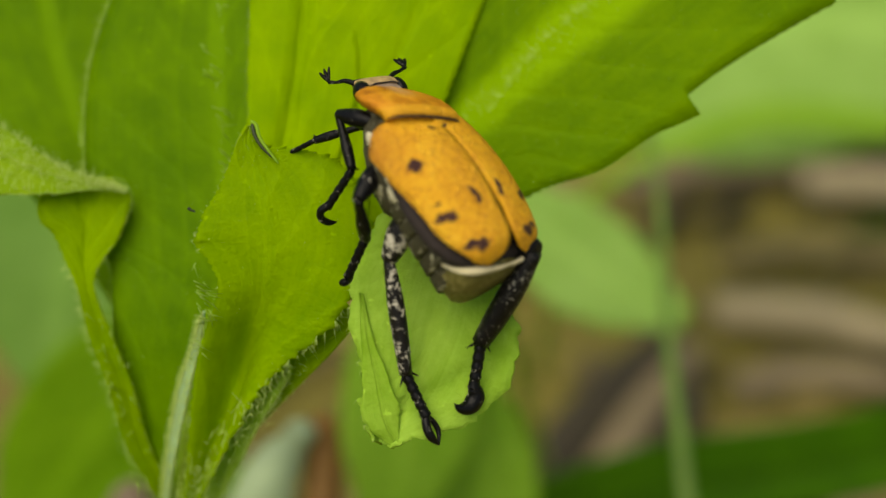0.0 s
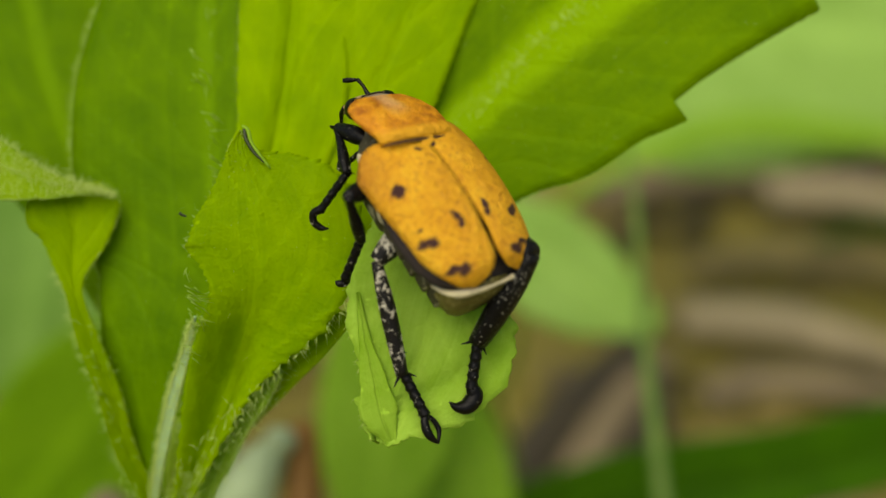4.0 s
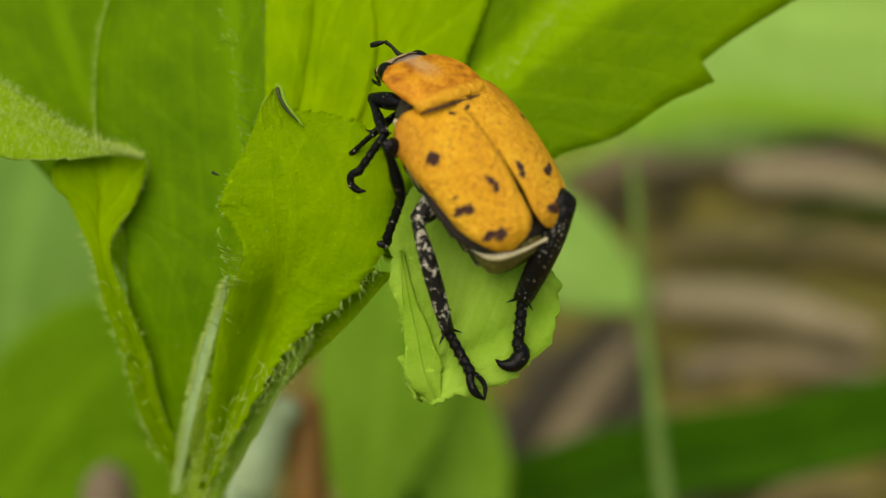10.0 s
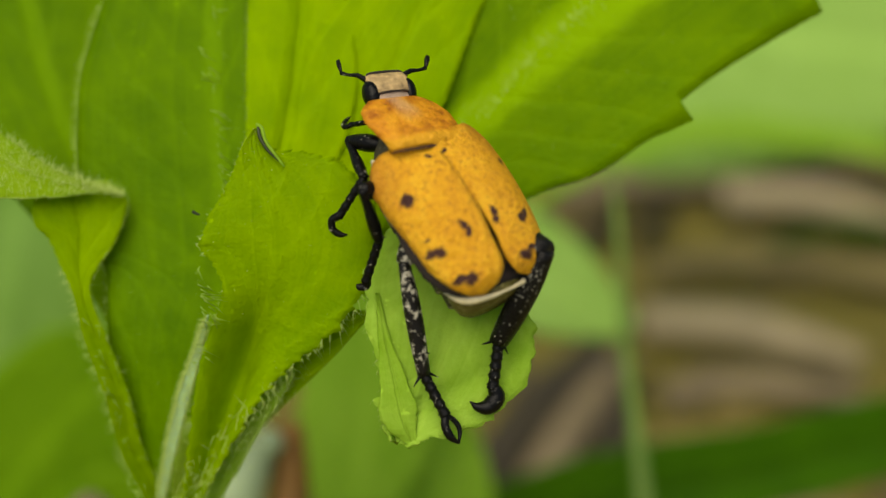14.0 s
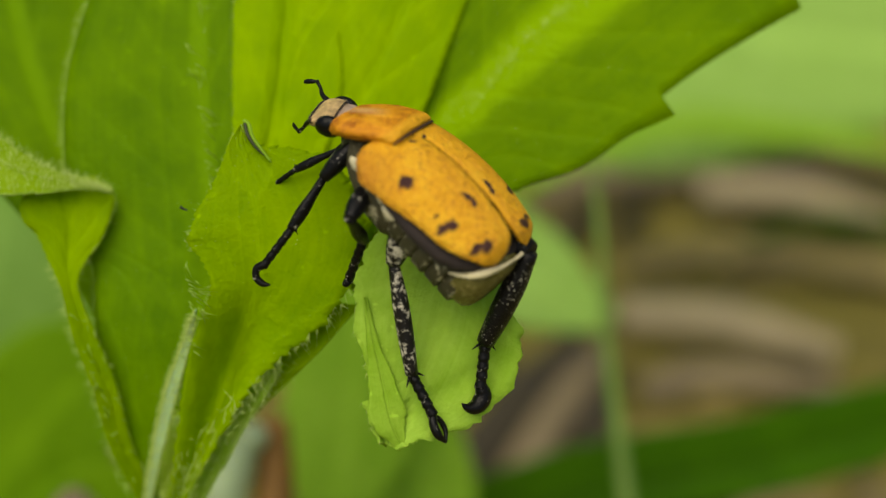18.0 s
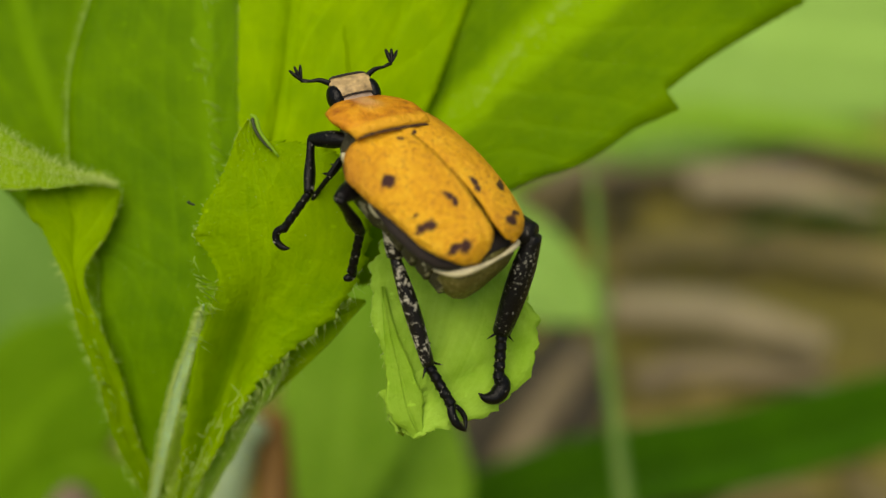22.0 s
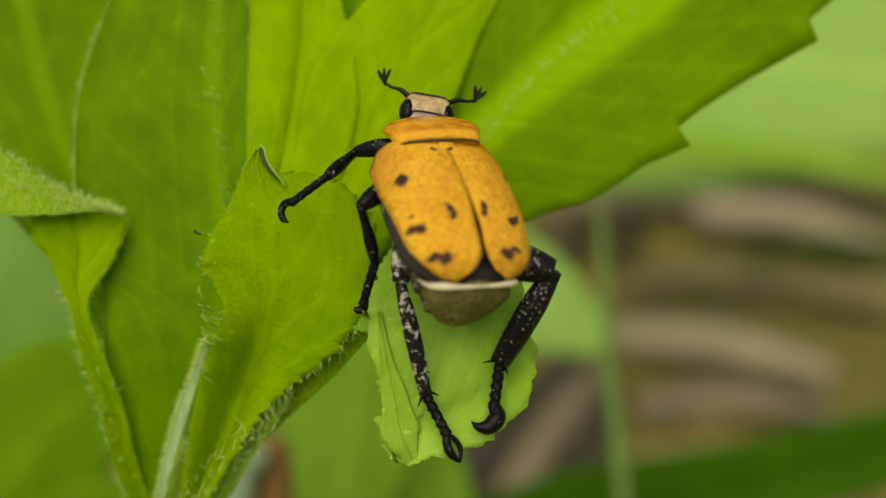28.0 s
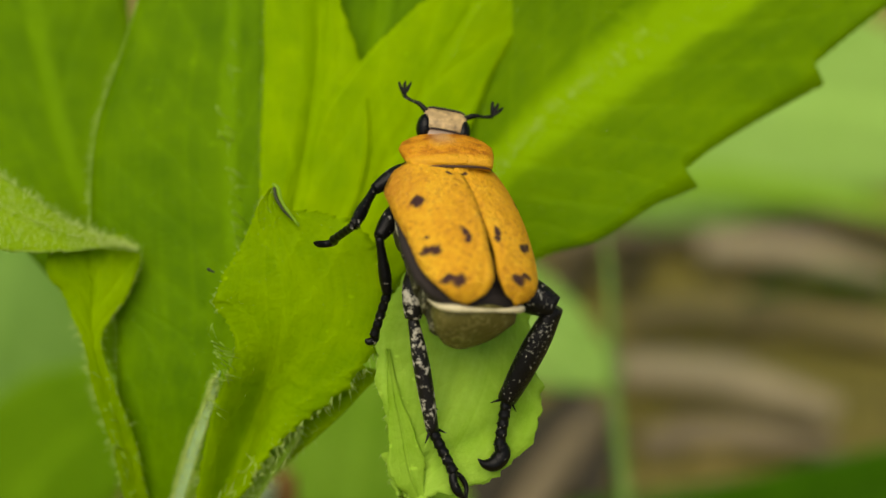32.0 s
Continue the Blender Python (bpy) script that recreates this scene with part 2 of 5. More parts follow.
DARKRIM = plain("dark_membrane", (0.020, 0.013, 0.011), 0.9, 2500, 0.4)
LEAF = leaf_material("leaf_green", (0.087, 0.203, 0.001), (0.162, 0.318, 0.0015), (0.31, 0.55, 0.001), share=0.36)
LEAF_RIBBED = leaf_material("leaf_ribbed", (0.108, 0.230, 0.001), (0.195, 0.350, 0.0015), (0.40, 0.64, 0.001), rib_width=7.0, rib_pale=0.8, share=0.38)
# lighter copy of the leaf green: sunlight through the blades is in the colour
LEAF_LIT = leaf_material("leaf_lit_through", (0.205, 0.380, 0.001), (0.345, 0.535, 0.0015), (0.60, 0.85, 0.001), 5.0, 0.36, rib_pale=0.05)
LEAF_TORN = leaf_material("leaf_torn", (0.160, 0.312, 0.001), (0.285, 0.460, 0.0015), (0.47, 0.69, 0.001), 6.0, 0.36, rib_pale=0.05)
LEAF_FOLD = leaf_material("leaf_fold", (0.20, 0.37, 0.006), (0.33, 0.50, 0.02), (0.46, 0.72, 0.01), 7.0, 0.36, rib_pale=0.0)
LEAF_PALE = leaf_material("leaf_pale", (0.27, 0.49, 0.03), (0.41, 0.65, 0.08), (0.42, 0.70, 0.03), 7.0, 0.36, rib_pale=0.15)
STEM = plain("stem_green", (0.20, 0.33, 0.012), 0.5, 700, 0.3)
FARSTEM = plain("far_stem_green", (0.14, 0.245, 0.035), 0.6, 300, 0.3)
WHITERIB = plain("whitish_midrib", (0.34, 0.52, 0.25), 0.6, 1500, 0.25)
PALESTALK = plain("whitish_stalk", (0.36, 0.46, 0.24), 0.6, 300, 0.3)
MIDRIB = plain("pale_midrib", (0.24, 0.38, 0.03), 0.5, 1500, 0.3)
DARKEDGE = plain("brown_edge", (0.022, 0.034, 0.004), 0.6, 2500, 0.4)
LEAF_FLAP = leaf_material("leaf_flap", (0.23, 0.43, 0.02), (0.36, 0.58, 0.06), (0.44, 0.72, 0.03), 1.0, 0.36, rib_pale=0.0, vein_pale=0.0)
TUFT = plain("pale_tuft", (0.26, 0.42, 0.035), 0.5, 3000, 0.15)
HAIR = plain("white_hair", (0.46, 0.60, 0.14), 0.4, 3000, 0.15)
BROADLEAF = leaf_material("far_leaf", (0.27, 0.47, 0.085), (0.365, 0.585, 0.135), (0.42, 0.72, 0.10), 6.0, 0.32)
SAGELEAF = leaf_material("sage_leaf", (0.155, 0.315, 0.05), (0.22, 0.40, 0.08), (0.27, 0.52, 0.06), 6.0, 0.34)
LIMELEAF = leaf_material("lime_leaf", (0.20, 0.40, 0.022), (0.29, 0.50, 0.045), (0.36, 0.66, 0.025), 6.0, 0.34)
MIDLEAF = leaf_material("mid_green_leaf", (0.110, 0.250, 0.004), (0.165, 0.330, 0.008), (0.24, 0.48, 0.006), 6.0, 0.34)
GRASS = leaf_material("grass_blade", (0.030, 0.100, 0.001), (0.052, 0.155, 0.0015), (0.07, 0.22, 0.0015), 1.0, 0.3)
DRYPALE = plain("bleached_stem", (0.355, 0.285, 0.155), 0.6, 120, 0.3, 0.0002)
STRAW = plain("straw", (0.28, 0.22, 0.055), 0.6, 120, 0.35, 0.0002)
PINKWOOD = plain("pinkish_dead_wood", (0.19, 0.148, 0.078), 0.8, 90, 0.35, 0.0003)
DARKTWIG = plain("dark_twig", (0.036, 0.027, 0.010), 0.7, 90, 0.5, 0.0003)
PURPLEBUD = plain("purplish_bud", (0.20, 0.145, 0.085), 0.7, 300, 0.3, 0.0001)
RUST = plain("rusty_stalk", (0.26, 0.12, 0.012), 0.6, 200, 0.35, 0.0002)
TWIG = plain("grey_twig", (0.215, 0.168, 0.055), 0.7, 90, 0.5, 0.0003)
DEADLEAF = plain("dead_leaf", (0.15, 0.115, 0.035), 0.65, 80, 0.5, 0.0003)


# ---- mesh helpers ----
def thing(name, m, label, category, group="", kind=""):
    ob = new(name)
    ob.empty_display_size = 0.005
    ob.matrix_basis = m
    return tagged(ob, label, category, group, kind)


def part(name, bm, mat, parent=None, label=""):
    bmesh.ops.recalc_face_normals(bm, faces=bm.faces)
    me = bpy.data.meshes.new(name)
    bm.to_mesh(me)
    bm.free()
    me.materials.append(mat)
    me.polygons.foreach_set("use_smooth", [True] * len(me.polygons))
    ob = new(name, me)
    ob.parent = parent
    if label:
        ob["label"] = label
    return ob


def smooth_line(points, count):
    """Count points along a smooth line through the given ones."""
    p = [Vector(q) for q in points]
    p = [2 * p[0] - p[1], *p, 2 * p[-1] - p[-2]]
    out = []
    for i in range(count):
        s = i / (count - 1) * (len(p) - 3)
        k = min(int(s), len(p) - 4)
        f = s - k
        a, b, c, d = p[k:k + 4]
        out.append(0.5 * ((2 * b) + (c - a) * f + (2 * a - 5 * b + 4 * c - d) * f * f + (3 * b - a - 3 * c + d) * f ** 3))
    return out


def profile(values, u):
    return smooth_line([(v, 0, 0) for v in values], 61)[min(60, max(0, round(u * 60)))].x


def tube(bm, points, radii, sides=8, flat=1.0):
    """A tapered tube along points; flat squeezes it across."""
    rings = []
    side = None
    for i, p in enumerate(points):
        d = (points[min(i + 1, len(points) - 1)] - points[max(i - 1, 0)]).normalized()
        if side is None:
            side = d.orthogonal().normalized()
        side = (side - d * side.dot(d)).normalized()
        up = d.cross(side)
        r = radii[i]
        rings.append([bm.verts.new(p + (side * math.cos(a) + up * math.sin(a) * flat) * r) for a in (2 * math.pi * k / sides for k in range(sides))])
    for a, b in zip(rings, rings[1:]):
        for k in range(sides):
            bm.faces.new((a[k], a[(k + 1) % sides], b[(k + 1) % sides], b[k]))
    bm.faces.new(rings[0][::-1])
    bm.faces.new(rings[-1])
    return bm


def line_tube(points, radii, count, sides=8, flat=1.0, bm=None):
    """A smooth tube in millimetres."""
    bm = bm or bmesh.new()
    pts = [p * MM for p in smooth_line(points, count)]
    return tube(bm, pts, [profile(radii, i / (count - 1)) * MM for i in range(count)], sides, flat)


def ball(bm, centre, radii, turn=None, u=14, v=10):
    m = Matrix.Translation(Vector(centre) * MM) @ (turn or Matrix()) @ Matrix.Diagonal((radii[0] * MM, radii[1] * MM, radii[2] * MM, 1))
    bmesh.ops.create_uvsphere(bm, u_segments=u, v_segments=v, radius=1, matrix=m)
    return bm


def spike(bm, p, tip, r):
    """A hair: three-sided, tapering to a point."""
    d = (tip - p).normalized()
    s = d.orthogonal().normalized()
    q = d.cross(s)
    base = [bm.verts.new(p + (s * math.cos(a) + q * math.sin(a)) * r) for a in (0, 2.09, 4.19)]
    t = bm.verts.new(tip)
    for k in range(3):
        bm.faces.new((base[k], base[(k + 1) % 3], t))


def blade(points, left, right, facing, cup=0.0, wave=0.0, teeth=0, tooth=0.0, thick=0.14, nu=60, nv=7, seed=0, ragged=0.0, groove=0.0, crease=None, tooth_from=0.0, jagged_side=0, dent=None, tooth_shift=0.0):
    """A leaf in millimetres: the midrib through points, half widths to either side along it, facing the way its upper side looks.
    cup bends the sides up, wave ripples them, groove sinks the midrib, crease a fold that runs across, dent a hollow at (along, across) with its reach and depth, teeth and tooth saw the margins. Returns the mesh, the margins and the midrib."""
    rnd = random.Random(seed)
    bm = bmesh.new()
    uvl = bm.loops.layers.uv.new("UVMap")
    mid = smooth_line(points, nu)
    raw = [rnd.uniform(-1, 1) for _ in range(nu)]
    jag = [0.7 * raw[i // 3] + 0.3 * raw[i] for i in range(nu)]
    grid, uvs = [], {}
    for i in range(nu):
        u = i / (nu - 1)
        d = (mid[min(i + 1, nu - 1)] - mid[max(i - 1, 0)]).normalized()
        n = Vector(facing)
        n = (n - d * n.dot(d)).normalized()
        side = d.cross(n)
        wl, wr = max(0.02, profile(left, u)), max(0.02, profile(right, u))
        saw = ((u * teeth + tooth_shift) % 1.0) ** 2.2 * min(1.0, max(0.0, (u - tooth_from) * 8 + (tooth_from == 0))) if teeth else 0.0
        row = []
        for j in range(-nv, nv + 1):
            s = j / nv
            w = (wr if s > 0 else wl)
            e = abs(s) ** 7 * (1.0 if jagged_side * s >= 0 else 0.12)
            out = s * w + (math.copysign(1, s) * e * (tooth * saw + ragged * jag[i]) * min(1, w) if s else 0)
            p = mid[i] + side * out + n * (cup * (out / 5.0) ** 2 + wave * math.sin(u * 11 + s * 2.3 + seed) * s * s - groove * math.exp(-(out / 0.35) ** 2) - (crease[2] * math.exp(-((s - crease[0] - crease[1] * u) / 0.13) ** 2) if crease else 0) - (dent[4] * math.exp(-((u - dent[0]) / dent[2]) ** 2 - ((s - dent[1]) / dent[3]) ** 2) if dent else 0)) + d * (e * tooth * saw * 0.15)
            vert = bm.verts.new(p * MM)
            uvs[vert] = (u, 0.5 + s / 2)
            row.append(vert)
        grid.append(row)
    for a, b in zip(grid, grid[1:]):
        for k in range(2 * nv):
            f = bm.faces.new((a[k], a[k + 1], b[k + 1], b[k]))
            for loop in f.loops:
                loop[uvl].uv = uvs[loop.vert]
    bm.normal_update()
    lines = {"left": [(r[0].co.copy(), r[0].normal.copy()) for r in grid], "right": [(r[-1].co.copy(), r[-1].normal.copy()) for r in grid],
             "mid": [(r[nv].co.copy(), r[nv].normal.copy()) for r in grid], "face": [(v.co.copy(), v.normal.copy()) for r in grid for v in r]}
    bmesh.ops.solidify(bm, geom=bm.faces[:], thickness=thick * MM)
    return bm, lines


def hairs(line, away, count, length, seed, lean=(0, 0, 0), r=0.011, start=0.0, end=1.0, spread=0.0):
    """Short pale hairs along a line of points, standing off by the way given (plus the surface's own)."""
    rnd = random.Random(seed)
    bm = bmesh.new()
    for _ in range(count):
        s = rnd.uniform(start, end) * (len(line) - 1)
        i = min(int(s), len(line) - 2)
        p = line[i][0].lerp(line[i + 1][0], s - i)
        p = p + Vector((rnd.uniform(-spread, spread), rnd.uniform(-0.15, 0.15), rnd.uniform(-spread, spread) * 0.5)) * MM
        d = Vector(away) + line[i][1] * rnd.uniform(-0.5, 0.5) + Vector(lean) + Vector((rnd.gauss(0, 0.35), rnd.gauss(0, 0.35), rnd.gauss(0, 0.35)))
        spike(bm, p, p + d.normalized() * length * MM * rnd.uniform(0.5, 1.3), r * MM)
    return bm


# ---- ground and distance ----
def ground_sheet():
    m, t, b = material("litter_soil")
    n1, n2, n3 = grain(t, 14, 6.0), grain(t, 70, 5.0, stretch=(1.0, 3.0, 1.0)), grain(t, 400, 4.0)
    f = maths(t, "ADD", maths(t, "MULTIPLY", n1, 0.4), maths(t, "ADD", maths(t, "MULTIPLY", n2, 0.4), maths(t, "MULTIPLY", n3, 0.2)))
    t.links.new(ramp(t, f, [(0.35, (0.090, 0.074, 0.012)), (0.5, (0.178, 0.151, 0.022)), (0.65, (0.29, 0.237, 0.042))]), b.inputs["Base Color"])
    b.inputs["Roughness"].default_value = 0.9
    relief(t, b, f, 0.004)
    bm = bmesh.new()
    ring = [0.0, 0.1, 0.2, 0.3, 0.45, 0.7, 1.2, 3, 12, 60, 400, 3000]
    rows = []
    for k, r in enumerate(ring):
        if k == 0:
            rows.append([bm.verts.new((0, 0.15, 0))])
            continue
        rows.append([bm.verts.new((r * math.cos(a), 0.15 + r * math.sin(a), (0.004 if r < 1 else 0.03 * min(r, 20)) * (noise.noise((r * 9 * math.cos(a), r * 9 * math.sin(a), 0)) - 0.3)))
                     for a in (2 * math.pi * i / 48 for i in range(48))])
    for i in range(48):
        bm.faces.new((rows[0][0], rows[1][i], rows[1][(i + 1) % 48]))
    for a, b2 in zip(rows[1:], rows[2:]):
        for i in range(48):
            bm.faces.new((a[i], b2[i], b2[(i + 1) % 48], a[(i + 1) % 48]))
    return tagged(part("ground", bm, m), "brown soil with dead litter under the plants", "ground", kind="structure")


ground_sheet()


def stick(points, r, mat, name, label, category, group=""):
    """A dead stem or twig lying on the ground, given in the world's millimetres; thick ones carry broken side shoots."""
    start = Vector(points[0])
    pts = [Vector(q) - start for q in points]
    if r < 1.5:
        ob = part(name, line_tube(pts, [r * 0.9, r, r * 0.95, r * 0.7], 14, 8), mat)
        ob.matrix_basis = Matrix.Translation(start * MM)
        return tagged(ob, label, category, group)
    ob = thing(name, Matrix.Translation(start * MM), label, category, group)
    part("shaft", line_tube(pts, [r * 0.9, r, r * 0.95, r * 0.7], 20, 10), mat, ob)
    way = (pts[-1] - pts[0]).normalized()
    for at, lean in ((0.3, 0.8), (0.7, -0.7)):
        q = pts[0].lerp(pts[-1], at) + Vector((0, 0, pts[1].z * 0.8))
        part("side_shoot", line_tube([tuple(q), tuple(q + way * r * 1.2 + Vector((0, lean * r, r * 0.5))), tuple(q + way * r * 2.4 + Vector((0, lean * r * 1.8, r * 0.8)))], [r * 0.4, r * 0.34, r * 0.2], 6, 7), mat, ob)
    return ob


FAR_RND = random.Random(4)
for pts, r, mat, name, label in (
        ([(53, 169, 5), (68, 166.5, 6), (86, 158, 5)], 3.7, DRYPALE, "fallen_stalk", "thick pale dead stem lying on the soil"),
        # dark twig added to stand for the shade beneath the broad leaf
        ([(47, 184, 5), (68, 181, 6), (98, 172, 5)], 2.9, DARKTWIG, "twig", "dark twig standing for the shade under the broad leaf"),
        ([(33, 131, 4), (49, 127.5, 5), (66, 119.5, 4)], 3.4, DRYPALE, "fallen_stalk", "bleached pinkish dead stem lying on the soil"),
        ([(34, 112, 3), (46, 114, 4), (64, 112, 3)], 2.6, PINKWOOD, "fallen_stalk", "grey brown dead stem lying on the soil"),
        ([(0, 80, 5), (12.4, 101, 7), (24.7, 121, 5)], 4.0, DARKTWIG, "twig", "dark slanting twig on the soil"),
        ([(9, 82, 4), (19, 103, 5), (28, 119, 4)], 3.4, PINKWOOD, "fallen_stalk", "pinkish slanting dead stem on the soil"),
        ([(23, 97, 4), (25.5, 103, 5), (28, 110, 4)], 2.9, DARKTWIG, "twig", "short dark twig on the soil"),
        ([(36, 158, 3), (39, 163, 3.5), (43, 168, 3)], 1.8, DARKTWIG, "twig", "short dark twig on the soil"),
        ([(24, 155, 3), (28, 160, 3.5), (33, 164, 3)], 1.7, DARKTWIG, "twig", "short dark twig on the soil"),
        ([(20, 171, 4), (38, 175, 5), (58, 176, 4)], 3.0, PINKWOOD, "fallen_stalk", "pinkish brown dead stem lying on the soil"),
        ([(36, 147, 3), (58, 149, 4), (88, 140, 3)], 2.6, TWIG, "twig", "grey brown twig lying on the soil"),
        ([(58, 150, 2), (80, 146, 3), (104, 140, 2)], 2.2, STRAW, "fallen_stalk", "tan dead stem lying on the soil"),
        ([(30, 83, 3), (36, 86, 4), (43, 87, 3)], 2.2, DARKTWIG, "twig", "short dark twig on the soil"),
        ([(40, 81, 3), (47, 85, 4), (56, 86, 3)], 1.8, TWIG, "fallen_stalk", "ochre dead stem lying on the soil")):
    stick(pts, r, mat, name, label, "twig" if name == "twig" else "stem", "dead stems on the soil")
for k in range(46):
    x, y, a, l = FAR_RND.uniform(-60, 130), FAR_RND.uniform(70, 220), FAR_RND.gauss(0.1, 0.5), FAR_RND.uniform(14, 50)
    stick([(x, y, 1.2), (x + l * 0.5 * math.cos(a), y + l * 0.5 * math.sin(a), 2.5), (x + l * math.cos(a), y + l * math.sin(a), 1.2)], FAR_RND.uniform(0.5, 1.3),
          (STRAW, TWIG)[k % 2], "dry_straw", "thin dry straw lying on the soil", "straw", "dry straws on the soil")
for k in range(18):
    x, y, a = FAR_RND.uniform(-40, 110), FAR_RND.uniform(80, 200), FAR_RND.uniform(0, 6.28)
    d = Vector((math.cos(a), math.sin(a), 0)) * FAR_RND.uniform(9, 18)
    bm, _ = blade([(0, 0, 1), tuple(d * 0.5 + Vector((0, 0, 3))), tuple(d + Vector((0, 0, 1.2)))], [0.5, 4.0, 0.1], [0.5, 3.6, 0.1], (0, 0, 1), cup=0.8, wave=0.6, nu=14, nv=4, seed=k)
    ob = part("dead_leaf", bm, DEADLEAF)
    ob.matrix_basis = pose(x * MM, y * MM, 0)
    tagged(ob, "curled brown dead leaf on the soil", "dead leaf", "dead leaves on the soil")


def herb(name, foot, leaves, mat, label):
    """A low herb: a stem from the soil and broad leaves, each with its midrib points and half width, in the world's millimetres."""
    ob = thing(name, pose(foot[0] * MM, foot[1] * MM, 0), label, "plant")
    base = Vector((foot[0], foot[1], 0))
    for k, (pts, width, face) in enumerate(leaves):
        pts = [Vector(p) - base for p in pts]
        bm, _ = blade(pts, [width * 0.25, width, width * 0.95, width * 0.2], [width * 0.25, width, width * 0.95, width * 0.2], face, cup=0.02, wave=width * 0.05, nu=30, nv=6, thick=0.3, seed=k)
        part("leaf", bm, mat, ob)
        part("stalk", line_tube([(0, 0, -2), tuple(pts[0] * 0.5 + Vector((0, 0, -3))), tuple(pts[0])], [1.1, 0.9, 0.5], 10, 8), STEM, ob)
    return ob


herb("broad_leaved_herb", (2, 150), [([(3, 109, 52), (18.5, 117, 56.4), (38, 122, 58), (59, 125, 55), (96, 126, 49)], 18, (0, -0.8, 0.6))], BROADLEAF, "pale green broad-leaved herb beyond the shoot")
herb("low_herb", (4, 120), [([(8, 93, 46.5), (20, 100, 50.2), (33, 106, 51.8), (48, 109, 49.4), (66, 111, 45.0), (84, 113, 41.0)], 1.7, (0, -0.75, 0.65))], LIMELEAF, "lime green low herb under the broad leaf")
herb("low_herb", (6, 92), [([(-2, 65, 67), (6.0, 61, 61.5), (12.0, 58.8, 58.0), (18.6, 57, 55.0)], 5.0, (0, -0.8, 0.6))], BROADLEAF, "pale green low herb with one small leaf")
herb("low_herb", (-8, 84), [([(-8.4, 30.1, 50), (-7.2, 33.8, 56), (-6.2, 37.6, 62), (-5.4, 41.3, 68), (-4.5, 44.3, 72.8)], 5.4, (0.1, -0.9, 0.4)), ([(2.6, 33, 43), (0.2, 37.1, 49.8), (-1.3, 40.5, 55.3), (-2.2, 44.7, 62.1)], 4.2, (0.1, -0.9, 0.4))], LIMELEAF, "lime green low herb behind the shoot")
herb("low_herb", (2, 78), [([(7, 36, 36), (1, 40, 43), (-5, 44, 50), (-13, 50, 56)], 5.0, (0.1, -0.9, 0.4))], GRASS, "dark green low herb near the soil")
herb("low_herb", (24, 66), [([(2, 46, 34), (10, 49, 36.5), (19, 52, 37.5), (28, 55, 37)], 4.5, (0, -0.9, 0.4))], GRASS, "dark green low leaf over the soil")
herb("low_herb", (-60, 110), [([(-36, 74, 76), (-42, 68, 66), (-44.7, 62, 56), (-46.5, 57, 46)], 13, (0.2, -0.85, 0.5)), ([(-56, 82, 80), (-56, 74, 66), (-58, 66, 48)], 12, (0.2, -0.85, 0.5))], SAGELEAF, "pale green herb with drooping leaves")
herb("low_herb", (-52, 80), [([(-23, 49, 61), (-33, 45.5, 55.5), (-40, 41, 48), (-45, 37.4, 42.8)], 7.0, (0.1, -0.9, 0.4)), ([(-20, 40, 49), (-30, 38, 44), (-40, 35, 40)], 7.0, (0.1, -0.9, 0.4))], MIDLEAF, "mid green low herb beside the stalks")


def grass(name, blades, mat, label):
    """A grass tuft: blades from one foot on the soil, each with its points in the world's millimetres and half width."""
    base = Vector(blades[0][0][0])
    ob = thing(name, Matrix.Translation(base * MM), label, "grass", "grass round the shoot")
    for points, width in blades:
        bm, _ = blade([Vector(q) - base for q in points], [width * 0.7, width, width, width * 0.9, width * 0.2], [width * 0.7, width, width, width * 0.9, width * 0.2], (0, -0.8, 0.6), cup=1.2, nu=30, nv=3, thick=0.25)
        ridge = part("blade", bm, mat, ob)
        part("midrib", line_tube([Vector(q) - base + Vector((0, -0.25, 0.1)) for q in points], [0.5, 0.5, 0.4, 0.2], 24, 6), mat, ridge)
    return ob


grass("grass_tuft", [([(-26, 48, 8), (-6.3, 43.5, 34), (10.5, 49.0, 38.4), (21.9, 51.1, 40.2), (33.5, 53.0, 40.9), (50, 56.6, 42.9), (72, 61, 44.6), (84, 63, 43.2)], 4.1)], GRASS, "broad dark green grass blade arching low")
grass("grass_tuft", [([(52, 148, 0), (62, 152, 7), (78, 150, 9), (98, 146, 4)], 1.2), ([(54, 149, 0), (66, 156, 5), (84, 158, 6), (104, 154, 2)], 0.9)], GRASS, "low tuft of green grass among the dead stems")
grass("grass_tuft", [([(20, 62, 0), (30, 60, 9), (46, 60, 15), (74, 62, 19)], 2.2), ([(22, 63, 0), (38, 66, 6), (60, 68, 9), (88, 72, 8)], 2.0)], GRASS, "low tuft of thin green grass blades")
tall = thing("tall_grass", pose(0.018, 0.014, 0), "upright pale green grass stalk", "grass", "grass round the shoot")
part("culm", line_tube([(0, 0, 0), (-1, 4, 30), (-1.2, 11.4, 51.5), (-1.8, 14, 55.6), (-2.7, 18.3, 62.3), (-3.5, 22.5, 68.6), (-4.2, 28, 77.7), (-5.5, 33, 85)], [1.0, 0.9, 0.80, 0.72, 0.60, 0.46, 0.28, 0.12], 26, 8), FARSTEM, tall)
for h, y, x in ((18, 1.9, -0.6), (40, 7.2, -1.1)):
    knot = bmesh.new()
    ball(knot, (x, y, h), (1.3, 1.3, 1.0))
    part("knot", knot, FARSTEM, tall)
withered = thing("withered_plant", pose(-0.0112, 0.010, 0), "upright rusty brown dead stalk", "dead plant")
